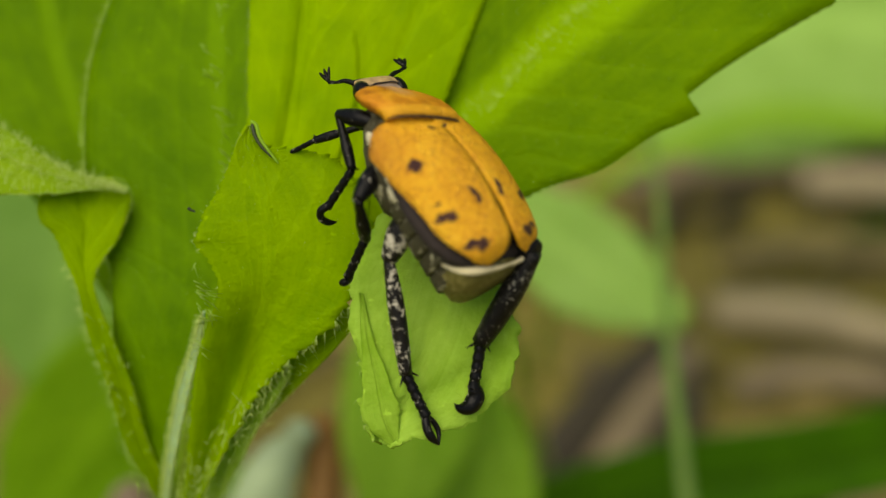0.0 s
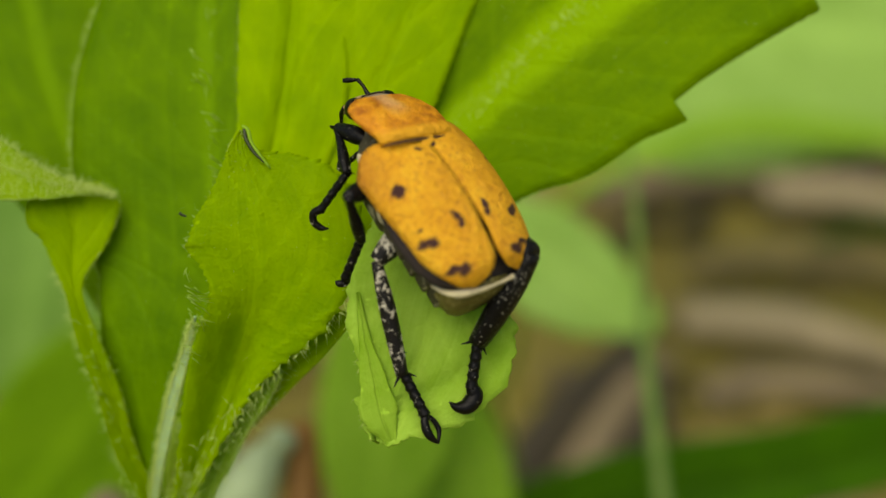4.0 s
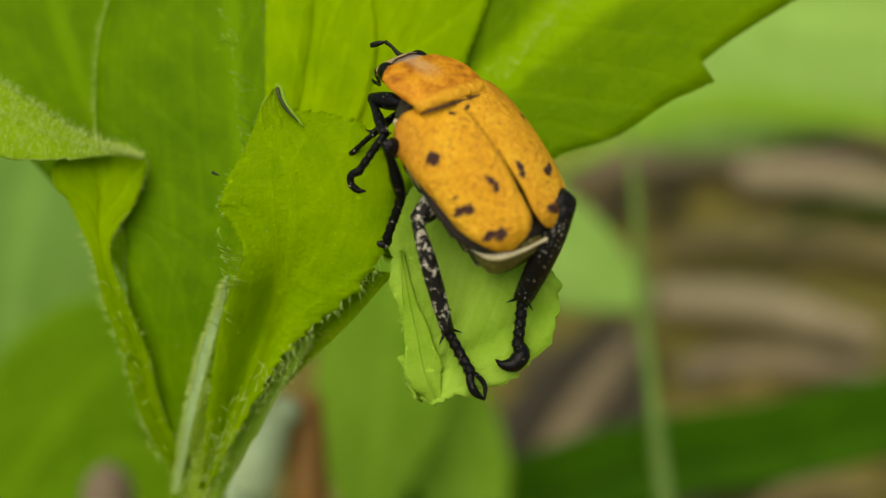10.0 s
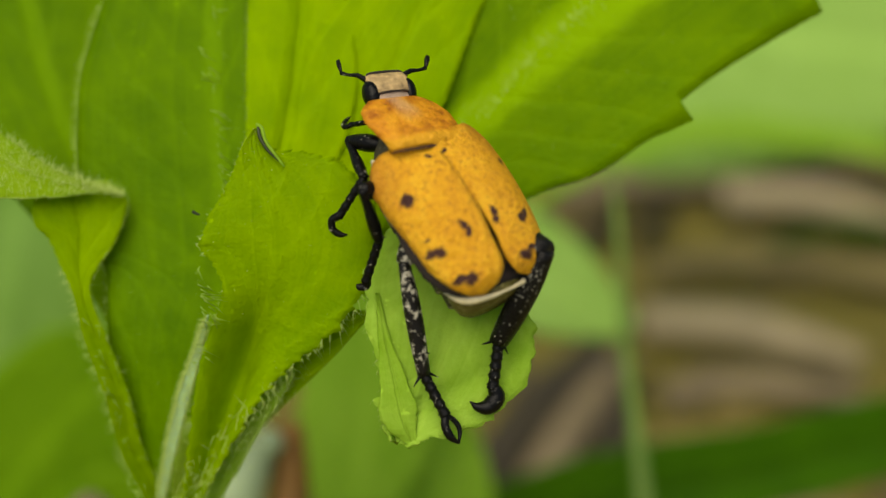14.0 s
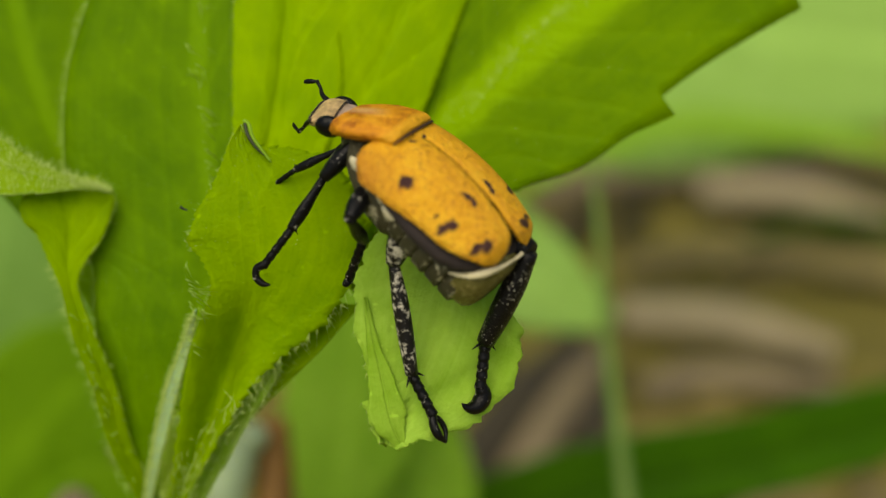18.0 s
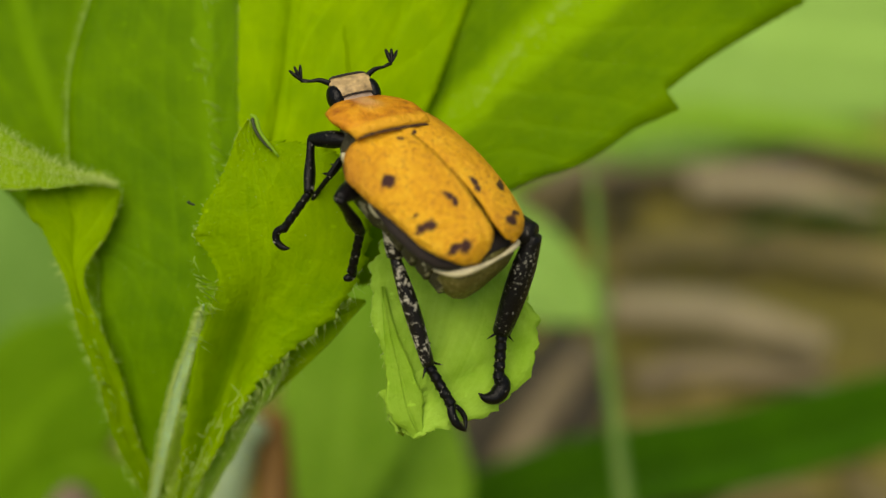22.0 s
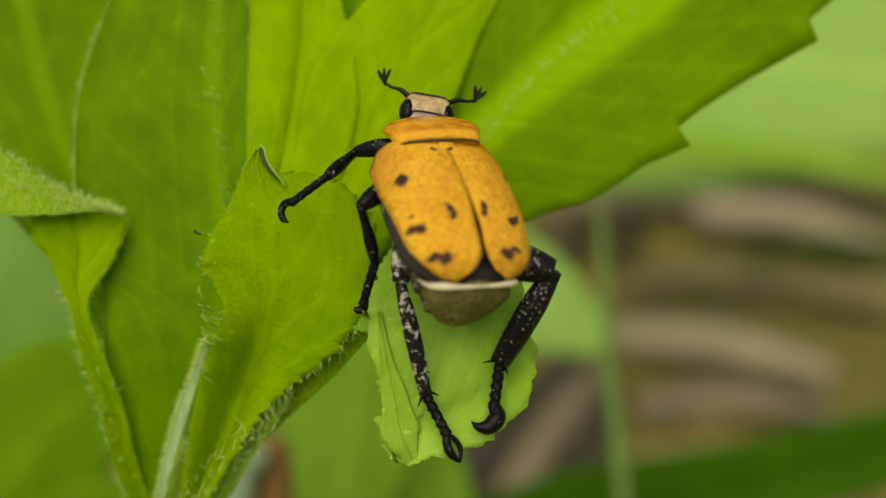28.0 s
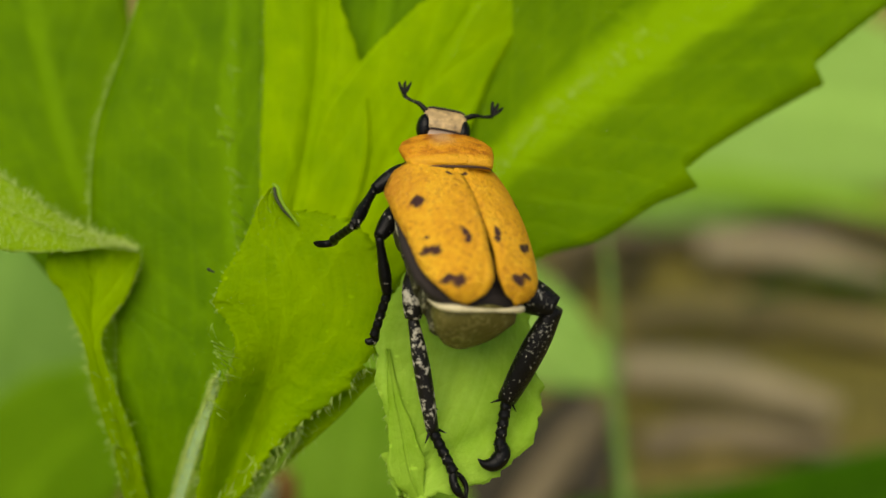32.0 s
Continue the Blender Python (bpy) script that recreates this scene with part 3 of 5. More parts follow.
part("stem", line_tube([(0, 0, 0), (0, 2, 30), (0.1, 8.2, 61.1), (0, 11.6, 66.7), (0, 14, 70.0)], [1.5, 1.5, 1.45, 1.4, 1.0], 18, 8), RUST, withered)
faded = thing("withered_plant", pose(-0.0272, 0.014, 0), "purplish brown dead flower bud on its stalk", "dead plant")
part("stem", line_tube([(0, 0, 0), (0, 3, 30), (0.1, 8.6, 56.8), (0.1, 10, 59)], [0.8, 0.8, 0.8, 0.9], 14, 8), PURPLEBUD, faded)
part("bud", line_tube([(0.1, 8.2, 56), (0.1, 9.8, 58.6), (0.1, 11, 60.8), (0.1, 11.6, 62)], [1.0, 1.9, 1.8, 0.5], 14, 9), PURPLEBUD, faded)
downy = thing("downy_plant", pose(-0.0180, 0.010, 0), "whitish downy stalk behind the shoot", "plant")
part("stem", line_tube([(0, 0, 0), (0.3, 2, 30), (1.2, 6.7, 62.6), (2.3, 8.4, 65.3), (3.5, 10.1, 68.0), (5.0, 11.4, 70.0)], [2.2, 2.2, 2.3, 2.3, 2.0, 1.0], 22, 9), PALESTALK, downy)
bud = bmesh.new()
ball(bud, (5.4, 11.6, 70.4), (1.2, 1.1, 1.0))
part("bud", bud, PALESTALK, downy)


# ---- the shoot ----
plant = thing("hairy_shoot", VIEW @ pose(-12.5 * MM, 2 * MM, -14 * MM), "bright green hairy herb shoot with broad toothed leaves", "plant")
BASE = Vector((-12.5, 2, -14))


def leaf(name, points, left, right, facing, mat, label="", fur=(), rims=(), **kw):
    """One leaf of the shoot, with its points in the plant's axes, and fur: (line, way, count, length, start, end, radius, spread) rows of hairs."""
    pts = [Vector(p) - BASE for p in points]
    bm, lines = blade(pts, left, right, facing, **kw)
    ob = part(name, bm, mat, plant, label)
    for where in rims:
        run = [a for a, _ in lines[where]][len(lines[where]) * 2 // 5:-2:2]
        part("margin", tube(bmesh.new(), run, [0.024 * MM] * len(run), 6), MIDRIB, ob, "pale thickened margin")
    for k, (where, way, count, length, start, end, *r) in enumerate(fur):
        h = part("hairs", hairs(lines[where], way, count, length, 11 + k, start=start, end=end, r=r[0] if r else 0.011, spread=r[1] if r[1:] else 0.0), HAIR, ob, "fine white hairs")
        h["kind"] = "stuff"
    return ob


def fuzz(points, count, length, way, spread, mat=None, r=0.011):
    """A band of white hairs along a line of the plant's axes."""
    line = [((q - BASE) * MM, Vector((0, -1, 0))) for q in smooth_line(points, 24)]
    h = part("hairs", hairs(line, way, count, length, count + 5, spread=spread, r=r), mat or HAIR, plant, "fine white hairs")
    h["kind"] = "stuff"
    return h


# the stem goes down from the foot of the leaves to the soil
foot = VIEW.inverted() @ Vector((-0.014, 0.012, -0.004)) / MM
part("stem", line_tube([Vector(p) - BASE for p in ((-12.3, 3.4, -8.3), (-13.2, 6.4, -13.4), (-14.2, 10.0, -24), (-15, 14, -45), tuple(foot))], [0.5, 1.0, 1.25, 1.3, 1.5], 24, 12), STEM, plant, "hairy green stem")

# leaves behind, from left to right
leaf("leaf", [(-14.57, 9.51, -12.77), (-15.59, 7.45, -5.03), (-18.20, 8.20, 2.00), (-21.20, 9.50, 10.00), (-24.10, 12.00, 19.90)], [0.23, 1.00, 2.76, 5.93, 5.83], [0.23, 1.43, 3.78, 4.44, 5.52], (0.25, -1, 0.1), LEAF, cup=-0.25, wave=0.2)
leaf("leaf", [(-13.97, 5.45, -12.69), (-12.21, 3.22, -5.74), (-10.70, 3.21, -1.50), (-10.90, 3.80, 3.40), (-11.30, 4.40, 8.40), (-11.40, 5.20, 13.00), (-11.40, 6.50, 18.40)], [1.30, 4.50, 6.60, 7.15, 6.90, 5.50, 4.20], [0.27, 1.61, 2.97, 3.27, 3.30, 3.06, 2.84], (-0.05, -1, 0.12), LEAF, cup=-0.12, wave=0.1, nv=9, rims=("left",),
     fur=(("mid", (0.6, -0.5, -0.8), 40, 0.9, 0.15, 0.85, 0.021, 0.2), ("left", (-0.7, -0.5, 0.2), 260, 0.4, 0.0, 0.8), ("face", (0.2, -0.9, -0.2), 500, 0.12, 0.0, 1.0)))
# whitish downy midrib that runs down to the foot, hairs at its upper end
leaf("midrib", [(-14.54, 5.63, -13.92), (-13.71, 3.74, -11.11), (-12.99, 2.41, -8.77), (-12.22, 1.34, -6.54), (-11.49, 0.47, -4.66), (-11.00, -0.28, -3.09)], [0.10, 0.17, 0.25, 0.25, 0.16, 0.04], [0.10, 0.16, 0.22, 0.19, 0.12, 0.03], (-0.2, -1, 0.1), WHITERIB, "whitish downy midrib", cup=-2.5, ragged=0.12, nu=90,
     fur=(("left", (-0.8, -0.4, -0.2), 900, 0.36, 0.0, 0.97, 0.011), ("right", (0.6, -0.6, -0.2), 800, 0.34, 0.0, 0.97, 0.011), ("face", (-0.3, -0.7, -0.5), 900, 0.30, 0.0, 1.0, 0.010)))
fuzz(((-11.82, -0.20, -6.06), (-11.25, -0.48, -4.42), (-10.82, -0.69, -3.00), (-10.7, -0.8, -2.2)), 22, 0.9, (0.8, -0.3, -0.35), 0.45, TUFT, 0.034)
fuzz(((-11.6, -0.6, -0.6), (-11.2, -0.6, -1.6), (-10.9, -0.7, -2.6)), 12, 0.8, (0.8, -0.3, -0.5), 0.4, TUFT, 0.034)
# slanting tufts on the broad leaf
fuzz(((-11.7, 2.6, 9.6), (-11.3, 2.6, 7.0), (-10.9, 2.6, 5.1), (-10.8, 2.6, 3.0)), 16, 1.0, (0.85, -0.1, -0.75), 0.3, TUFT, 0.040)
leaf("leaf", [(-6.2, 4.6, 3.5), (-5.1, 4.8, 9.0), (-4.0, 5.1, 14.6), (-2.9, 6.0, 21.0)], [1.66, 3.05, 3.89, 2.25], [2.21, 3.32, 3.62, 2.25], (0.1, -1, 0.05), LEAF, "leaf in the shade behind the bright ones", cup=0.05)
leaf("leaf", [(-7.2, 3.3, -1.5), (-5.3, 3.5, 2.6), (-3.6, 3.7, 6.7), (-2.3, 3.8, 9.4), (-0.8, 4.0, 12.5), (1.1, 4.1, 15.8), (3.2, 4.2, 19.1)], [0.81, 2.44, 3.81, 3.75, 2.75, 1.45, 0.5], [1.62, 2.85, 2.99, 2.84, 2.57, 2.47, 1.92], (0.1, -1, 0.05), LEAF_LIT, "yellow-green leaf with the light through it put into its colour", cup=-0.05, wave=0.06, groove=0.03, teeth=34, tooth=0.09, jagged_side=1, nu=110, nv=10)
leaf("leaf", [(-10.4, 2.8, -3.6), (-8.9, 3.0, 0.4), (-8.1, 3.2, 4.2), (-7.4, 3.4, 8.0), (-7.0, 3.6, 11.6), (-7.0, 3.8, 15.2), (-7.2, 4.0, 18.8)], [0.54, 1.08, 1.62, 2.33, 2.64, 2.67, 1.64], [0.81, 1.89, 2.70, 3.04, 2.17, 0.93, 0.55], (0.05, -1, 0.05), LEAF_LIT, "yellow-green leaf in the lit-through colour with a deep midrib", cup=-0.10, wave=0.05, groove=0.34, nu=80, nv=10,
     fur=(("left", (-0.5, -0.6, 0.3), 70, 0.3, 0.2, 0.9),))
leaf("leaf", [(-5.2, 4.9, -1.5), (0.4, 4.6, 5.5), (4.0, 4.4, 8.8), (7.6, 4.3, 11.7), (12.8, 4.6, 15.3), (19.4, 5.3, 19.4)], [1.11, 4.14, 5.92, 7.97, 9.11, 8.37], [1.60, 4.70, 6.25, 5.95, 5.50, 4.20], (0.02, -1, 0.02), LEAF_RIBBED, "large green leaf with a furred midrib and sharp teeth", cup=0.10, teeth=3.7, tooth=1.1, tooth_shift=0.78, tooth_from=0.42, jagged_side=1, wave=0.08, nu=120, nv=9,
     fur=(("mid", (-0.8, -0.5, 0.6), 150, 0.6, 0.1, 0.95, 0.009, 0.5), ("left", (-0.4, -0.6, 0.6), 120, 0.4, 0.2, 0.9), ("face", (-0.3, -0.8, 0.4), 900, 0.15, 0.0, 1.0)))
# fringe along the furred midrib
fuzz(((1.8, 4.1, 6.2), (3.3, 4.1, 8.25), (4.8, 4.1, 9.9), (6.75, 4.1, 11.55), (9.5, 4.2, 13.8)), 70, 0.7, (-0.7, -0.3, 0.7), 0.1, r=0.014)
# the torn leaf in front, under the beetle's head
leaf("torn_leaf", [(-13.02, 4.27, -13.65), (-10.51, 1.21, -8.26), (-9.38, 0.27, -5.54), (-8.21, -0.45, -2.40), (-7.80, -0.70, 0.00), (-8.10, -0.80, 1.90), (-8.50, -0.80, 3.40), (-8.70, -0.90, 4.40), (-8.70, -0.90, 5.30)], [0.26, 1.59, 2.05, 2.09, 3.45, 2.80, 1.42, 0.66, 0.03], [0.15, 0.75, 1.45, 3.40, 4.37, 4.19, 2.79, 0.51, 0.03], (0.1, -1, 0.15), LEAF_TORN, "torn yellow-green leaf with a ragged toothed margin", cup=0.06, wave=0.12, teeth=30, tooth=0.28, ragged=0.06, jagged_side=1, nu=160, nv=9, dent=(0.20, -0.05, 0.15, 0.50, 1.9),
     fur=(("right", (0.35, -0.25, -0.9), 50, 0.85, 0.14, 0.42, 0.015), ("right", (0.1, -0.5, -0.9), 50, 0.55, 0.03, 0.45, 0.012), ("left", (-0.8, -0.5, 0.1), 40, 0.2, 0.45, 1.0), ("left", (-0.5, -0.8, -0.2), 30, 0.4, 0.0, 0.5), ("face", (0.1, -0.9, 0.3), 250, 0.12, 0.0, 1.0)))
part("rolled_edge", line_tube([Vector(q) - BASE for q in ((-8.58, -1.02, 5.35), (-8.46, -1.06, 4.85), (-8.12, -1.04, 4.30), (-7.66, -0.98, 3.85))], [0.075, 0.085, 0.07, 0.03], 14, 7), DARKEDGE, plant, "brown curled edge of the torn leaf")
part("rolled_edge", line_tube([Vector(q) - BASE for q in ((-8.66, -0.98, 5.50), (-8.42, -0.98, 5.30), (-8.25, -1.0, 4.75), (-7.92, -0.98, 4.25), (-7.42, -0.95, 3.60))], [0.07, 0.10, 0.085, 0.08, 0.05], 16, 7), LEAF_FLAP, plant, "pale curled edge of the torn leaf")
part("leaf_tooth", line_tube([Vector(q) - BASE for q in ((-11.2, -0.9, 1.46), (-11.38, -0.93, 1.52), (-11.52, -0.95, 1.62))], [0.04, 0.06, 0.08], 8, 6), DARKEDGE, plant, "withered brown tooth of the leaf's margin")
# furred rim that rolls under along the torn leaf's lower side
leaf("leaf_rim", [(-9.50, 3.45, -8.62), (-8.34, 2.75, -7.21), (-7.20, 2.15, -5.88), (-6.09, 1.60, -4.82), (-5.00, 1.13, -3.88), (-3.67, 0.51, -3.01)], [0.9, 1.2, 1.4, 1.4, 1.2, 0.1], [0.30, 0.52, 0.68, 0.68, 0.52, 0.05], (0.1, -1, 0.5), LEAF_TORN, "rolled furred rim under the torn leaf", cup=-0.3)
# the folded leaf at the side: the blade on its long furred stalk, and the pale tip that folds over it
leaf("folded_leaf", [(-14.10, 5.85, -13.42), (-15.28, 4.09, -9.70), (-15.80, 3.14, -6.87), (-16.71, 2.57, -4.14), (-17.30, 2.33, -2.08), (-17.42, 2.40, -0.76), (-17.30, 2.40, 0.71), (-17.45, 2.40, 1.90), (-17.60, 2.50, 3.10)],
     [0.36, 0.62, 0.66, 0.58, 0.42, 0.95, 1.80, 2.15, 1.60], [0.30, 0.42, 0.44, 0.42, 0.36, 0.90, 1.72, 2.25, 1.40], (0.22, -1, 0.30), LEAF_TORN, "folded leaf with a furred edge", cup=-0.10, groove=0.12, nu=90, nv=9,
     fur=(("left", (-0.8, -0.4, -0.2), 130, 0.5, 0.0, 0.6), ("right", (0.6, -0.7, -0.2), 60, 0.5, 0.0, 0.6), ("right", (0.7, -0.4, 0.3), 40, 0.35, 0.6, 0.95)))
leaf("folded_tip", [(-24.6, 1.3, 5.8), (-21.73, 1.2, 4.49), (-20.16, 1.2, 3.8), (-18.36, 1.5, 3.12), (-16.7, 1.9, 2.80), (-15.4, 2.4, 2.45)], [1.7, 1.3, 1.0, 0.55, 0.25, 0.03], [2.7, 2.15, 1.75, 0.85, 0.28, 0.03], (0.1, -1, 0.5), LEAF_FOLD, "pale hairy underside of the folded leaf tip", cup=-0.25, ragged=0.06, nu=80, nv=9, rims=("right",), fur=(("left", (0.4, -0.4, 0.9), 170, 0.55, 0.0, 1.0, 0.014), ("right", (0.1, -0.4, -0.9), 60, 0.25, 0.0, 1.0), ("mid", (0.1, -0.9, 0.4), 160, 0.4, 0.0, 0.9), ("face", (0.3, -0.7, 0.6), 1300, 0.42, 0.0, 1.0, 0.013)))
# the small leaf that carries the hind feet
SMALL_LEAF = leaf("small_leaf", [(1.6, -1.0, 0.6), (0.8, -1.4, -1.4), (0.1, -1.7, -3.4), (-0.9, -1.9, -5.9), (-1.8, -2.0, -7.6), (-2.2, -2.0, -8.5)], [1.52, 2.68, 3.72, 3.18, 1.12, 0.30], [3.79, 4.27, 3.95, 2.49, 1.29, 0.30], (0.05, -1, 0.3), LEAF_PALE, "light green leaf with a chewed edge", cup=0.04, wave=0.22, teeth=5, tooth=0.20, ragged=0.42, jagged_side=0, crease=(-1.95, 2.75, 0.35), nu=64, nv=9,
     fur=(("right", (-0.3, -0.5, -0.6), 60, 0.3, 0.0, 1.0),))
LEAF_FLAP_BLADE = leaf("leaf_flap", [(-3.15, -1.8, -1.9), (-2.85, -2.0, -3.9), (-2.4, -2.2, -5.8), (-2.1, -2.3, -7.3), (-1.8, -2.2, -8.1), (-1.6, -2.1, -8.6)], [0.07, 0.25, 0.50, 0.69, 0.35, 0.05], [0.07, 0.30, 0.64, 0.84, 0.45, 0.05], (0.0, -1, 0.2), LEAF_FLAP, "pale folded flap of the chewed leaf", cup=0.05, wave=0.1, teeth=5, tooth=0.12, ragged=0.12, thick=0.1)
leaf("leaf_base", [(-12.83, 5.93, -14.97), (-10.93, 3.86, -11.55), (-9.52, 2.56, -8.90), (-8.41, 1.77, -6.99), (-7.36, 1.29, -5.64)], [1.57, 1.62, 1.36, 0.88, 0.16], [0.10, 0.14, 0.30, 0.45, 0.16], (0.1, -1, 0.8), LEAF_FLAP, "downy green base of the lower leaf", cup=-0.2, wave=0.15,
     fur=(("right", (0.5, -0.7, -0.3), 160, 0.5, 0.0, 1.0), ("mid", (0.3, -0.9, -0.3), 200, 0.5, 0.0, 1.0, 0.011, 1.0), ("face", (0.2, -0.9, -0.2), 500, 0.35, 0.0, 1.0)))
# fur on the stalks where the leaves meet
fuzz(((-17.01, 1.95, -2.30), (-16.50, 2.33, -4.93), (-15.83, 2.81, -7.09), (-15.25, 3.77, -9.88), (-14.1, 1.6, -12.0)), 30, 1.0, (0.3, -0.4, -0.7), 0.6, TUFT, 0.036)
fuzz(((-13.73, 4.51, -14.25), (-11.85, 2.89, -11.22), (-10.35, 1.80, -9.01), (-8.6, 0.2, -7.3)), 90, 1.0, (0.2, -0.8, 0.4), 0.9, HAIR, 0.020)
fuzz(((-13.42, 4.97, -14.37), (-12.56, 3.45, -12.13), (-11.2, 0.0, -9.8)), 160, 0.6, (0.1, -0.9, -0.3), 0.9)


# ---- the beetle: its own axes, x right, y to the head, z up from its back, origin between the shoulders ----
beetle = thing("beetle", plant_pose(-0.2, -5, 6.4), "orange scarab beetle with dark spots and black legs", "beetle")


def back_height(x, y):
    return 0.22 - 1.5 * (abs(x) / 3.1) ** 3 - 0.052 * (y + 5.2) ** 2 - 0.55 * (max(0.0, -y - 6.9) / 0.8) ** 2


def wing_case(sign):
    bm = bmesh.new()
    nu, nv, rows = 34, 14, []
    for i in range(nu + 1):
        u = i / nu
        e = 1 - (1 - u) ** 1.0
        y = -0.90 - 6.82 * e
        outer = 3.12 * (0.70 + 0.30 * min(1, u / 0.16) ** 0.6) * (1 - 0.16 * max(0, u - 0.35) / 0.65)
        inner = 0.008 + 0.62 * max(0.0, u - 0.36) ** 1.5
        if u > 0.72:
            k = (u - 0.72) / 0.28
            c = (outer + inner) / 2 - 0.36 * k
            h = (outer - inner) / 2 * math.sqrt(max(0.0, 1 - k ** 3.2))
            outer, inner = c + h, c - h
        row = []
        for j in range(nv + 1):
            x = inner + (outer - inner) * (j / nv) ** 0.85
            edge = (j / nv) ** 9
            ahead = y + (0.25 + 0.30 * (x / 2.6) ** 2) * (1 - u) ** 3
            row.append(bm.verts.new((sign * x * MM, ahead * MM, (back_height(x, ahead) - 0.18 * edge) * MM)))
        rows.append(row)
    for a, b in zip(rows, rows[1:]):
        for k in range(nv):
            bm.faces.new((a[k], a[k + 1], b[k + 1], b[k]))
    bmesh.ops.remove_doubles(bm, verts=bm.verts, dist=0.00001)
    bmesh.ops.recalc_face_normals(bm, faces=bm.faces)
    bm.normal_update()
    if sum(f.normal.z for f in bm.faces) < 0:
        bmesh.ops.reverse_faces(bm, faces=bm.faces)
    bmesh.ops.solidify(bm, geom=bm.faces[:], thickness=0.16 * MM)
    return bm


part("wing_case", wing_case(-1), SHELL, beetle, "orange wing case with dark brown spots")
part("wing_case", wing_case(1), SHELL, beetle, "orange wing case with dark brown spots")


def lofted(rings):
    """A closed skin over rings of points in millimetres."""
    bm = bmesh.new()
    rows = [[bm.verts.new(Vector(p) * MM) for p in r] for r in rings]
    n = len(rows[0])
    for a, b in zip(rows, rows[1:]):
        for k in range(n):
            bm.faces.new((a[k], a[(k + 1) % n], b[(k + 1) % n], b[k]))
    bm.faces.new(rows[0][::-1])
    bm.faces.new(rows[-1])
    return bm


def oval(y, cx, cz, rx, up, down, n=28, square=2.4):
    out = []
    for k in range(n):
        a = 2 * math.pi * k / n
        c, s = math.cos(a), math.sin(a)
        out.append((cx + rx * math.copysign(abs(c) ** (2 / square), c), y, cz + (up if s > 0 else down) * math.copysign(abs(s) ** (2 / square), s)))
    return out


# neck shield, sloping down to the head, with a faint ridge along the middle
def shield():
    bm = bmesh.new()
    rows, n = [], 24
    for y, top, edge, w in ((-1.00, -0.72, -1.28, 1.72), (-0.97, -0.46, -1.04, 1.80), (-0.86, -0.37, -1.00, 1.86), (-0.55, -0.48, -1.15, 1.94), (-0.1, -0.86, -1.58, 2.06), (0.45, -1.38, -2.12, 2.12),
                            (0.95, -1.96, -2.64, 1.92), (1.25, -2.34, -2.84, 1.55), (1.42, -2.58, -2.93, 1.24), (1.46, -2.72, -2.98, 1.05)):
        ring = []
        for k in range(n + 1):
            a = -1 + 2 * k / n
            ridge = 0.05 * math.exp(-(a / 0.10) ** 2)
            ring.append(bm.verts.new(Vector((w * math.sin(a * 1.5) / math.sin(1.5), y, top + ridge + (edge - top) * abs(a) ** 2.6)) * MM))
        ring += [bm.verts.new(Vector((w * 0.8 * (1 - 2 * k / 6), y, edge - 0.55)) * MM) for k in range(7)]
        rows.append(ring)
    m = len(rows[0])
    for a, b in zip(rows, rows[1:]):
        for k in range(m):
            bm.faces.new((a[k], a[(k + 1) % m], b[(k + 1) % m], b[k]))
    bm.faces.new(rows[0][::-1])
    bm.faces.new(rows[-1])
    return bm


pronotum = part("pronotum", shield(), NECKSHIELD, beetle, "orange brown-flecked neck shield")
scut = bmesh.new()
ball(scut, (0, -1.25, -0.56), (0.36, 0.34, 0.08))
part("scutellum", scut, SHELL, beetle)
hind = [Vector((1.80 * math.sin(a * 1.5) / math.sin(1.5), -1.05, -0.42 - 0.56 * abs(a) ** 2.6)) for a in (k / 8 - 1 for k in range(17))]
part("seam", line_tube(hind, [0.02, 0.05, 0.06, 0.06, 0.05, 0.02], 34, 7), SEAMBROWN, pronotum, "dark seam behind the neck shield")
# belly, breast and tail plate
part("breast", lofted([oval(y, 0, -2.6 - 0.5 * max(0, y), w, 0.7, d) for y, w, d in ((1.0, 0.9, 0.5), (0.4, 1.5, 0.9), (-0.8, 2.25, 1.4), (-2.2, 2.6, 1.9), (-3.4, 2.5, 1.95), (-4.0, 2.2, 1.6))]), BELLY, beetle, "grey scaly breast")
for k in range(5):
    y0, y1 = -3.5 - 0.78 * k, -4.32 - 0.78 * k
    w = 2.56 - 0.13 * k - 0.14 * max(0, k - 2)
    sink = -2.3 - 0.06 * k
    part("belly_ring", lofted([oval(y0, 0, sink, w - 0.12, 0.55, 1.65 + 0.04 * k), oval(y0 - 0.08, 0, sink, w, 0.6, 1.85 + 0.04 * k),
                               oval(y1 + 0.1, 0, sink, w - 0.02, 0.6, 1.83 + 0.04 * k), oval(y1, 0, sink, w - 0.14, 0.5, 1.65 + 0.04 * k)]), BELLY, beetle)
part("membrane", lofted([oval(-1.6, 0, -1.95, 2.72, 0.4, 0.5), oval(-3.0, 0, -1.85, 2.96, 0.5, 0.75), oval(-4.5, 0, -1.75, 3.03, 0.5, 0.95), oval(-6.0, 0, -1.62, 2.8, 0.5, 1.0), oval(-6.8, 0, -1.5, 2.45, 0.5, 0.85), oval(-7.25, 0, -1.30, 2.0, 0.42, 0.65), oval(-7.5, 0, -1.30, 1.6, 0.30, 0.40), oval(-7.6, 0, -1.30, 1.3, 0.15, 0.25)]), DARKRIM, beetle, "dark membrane under the wing cases")
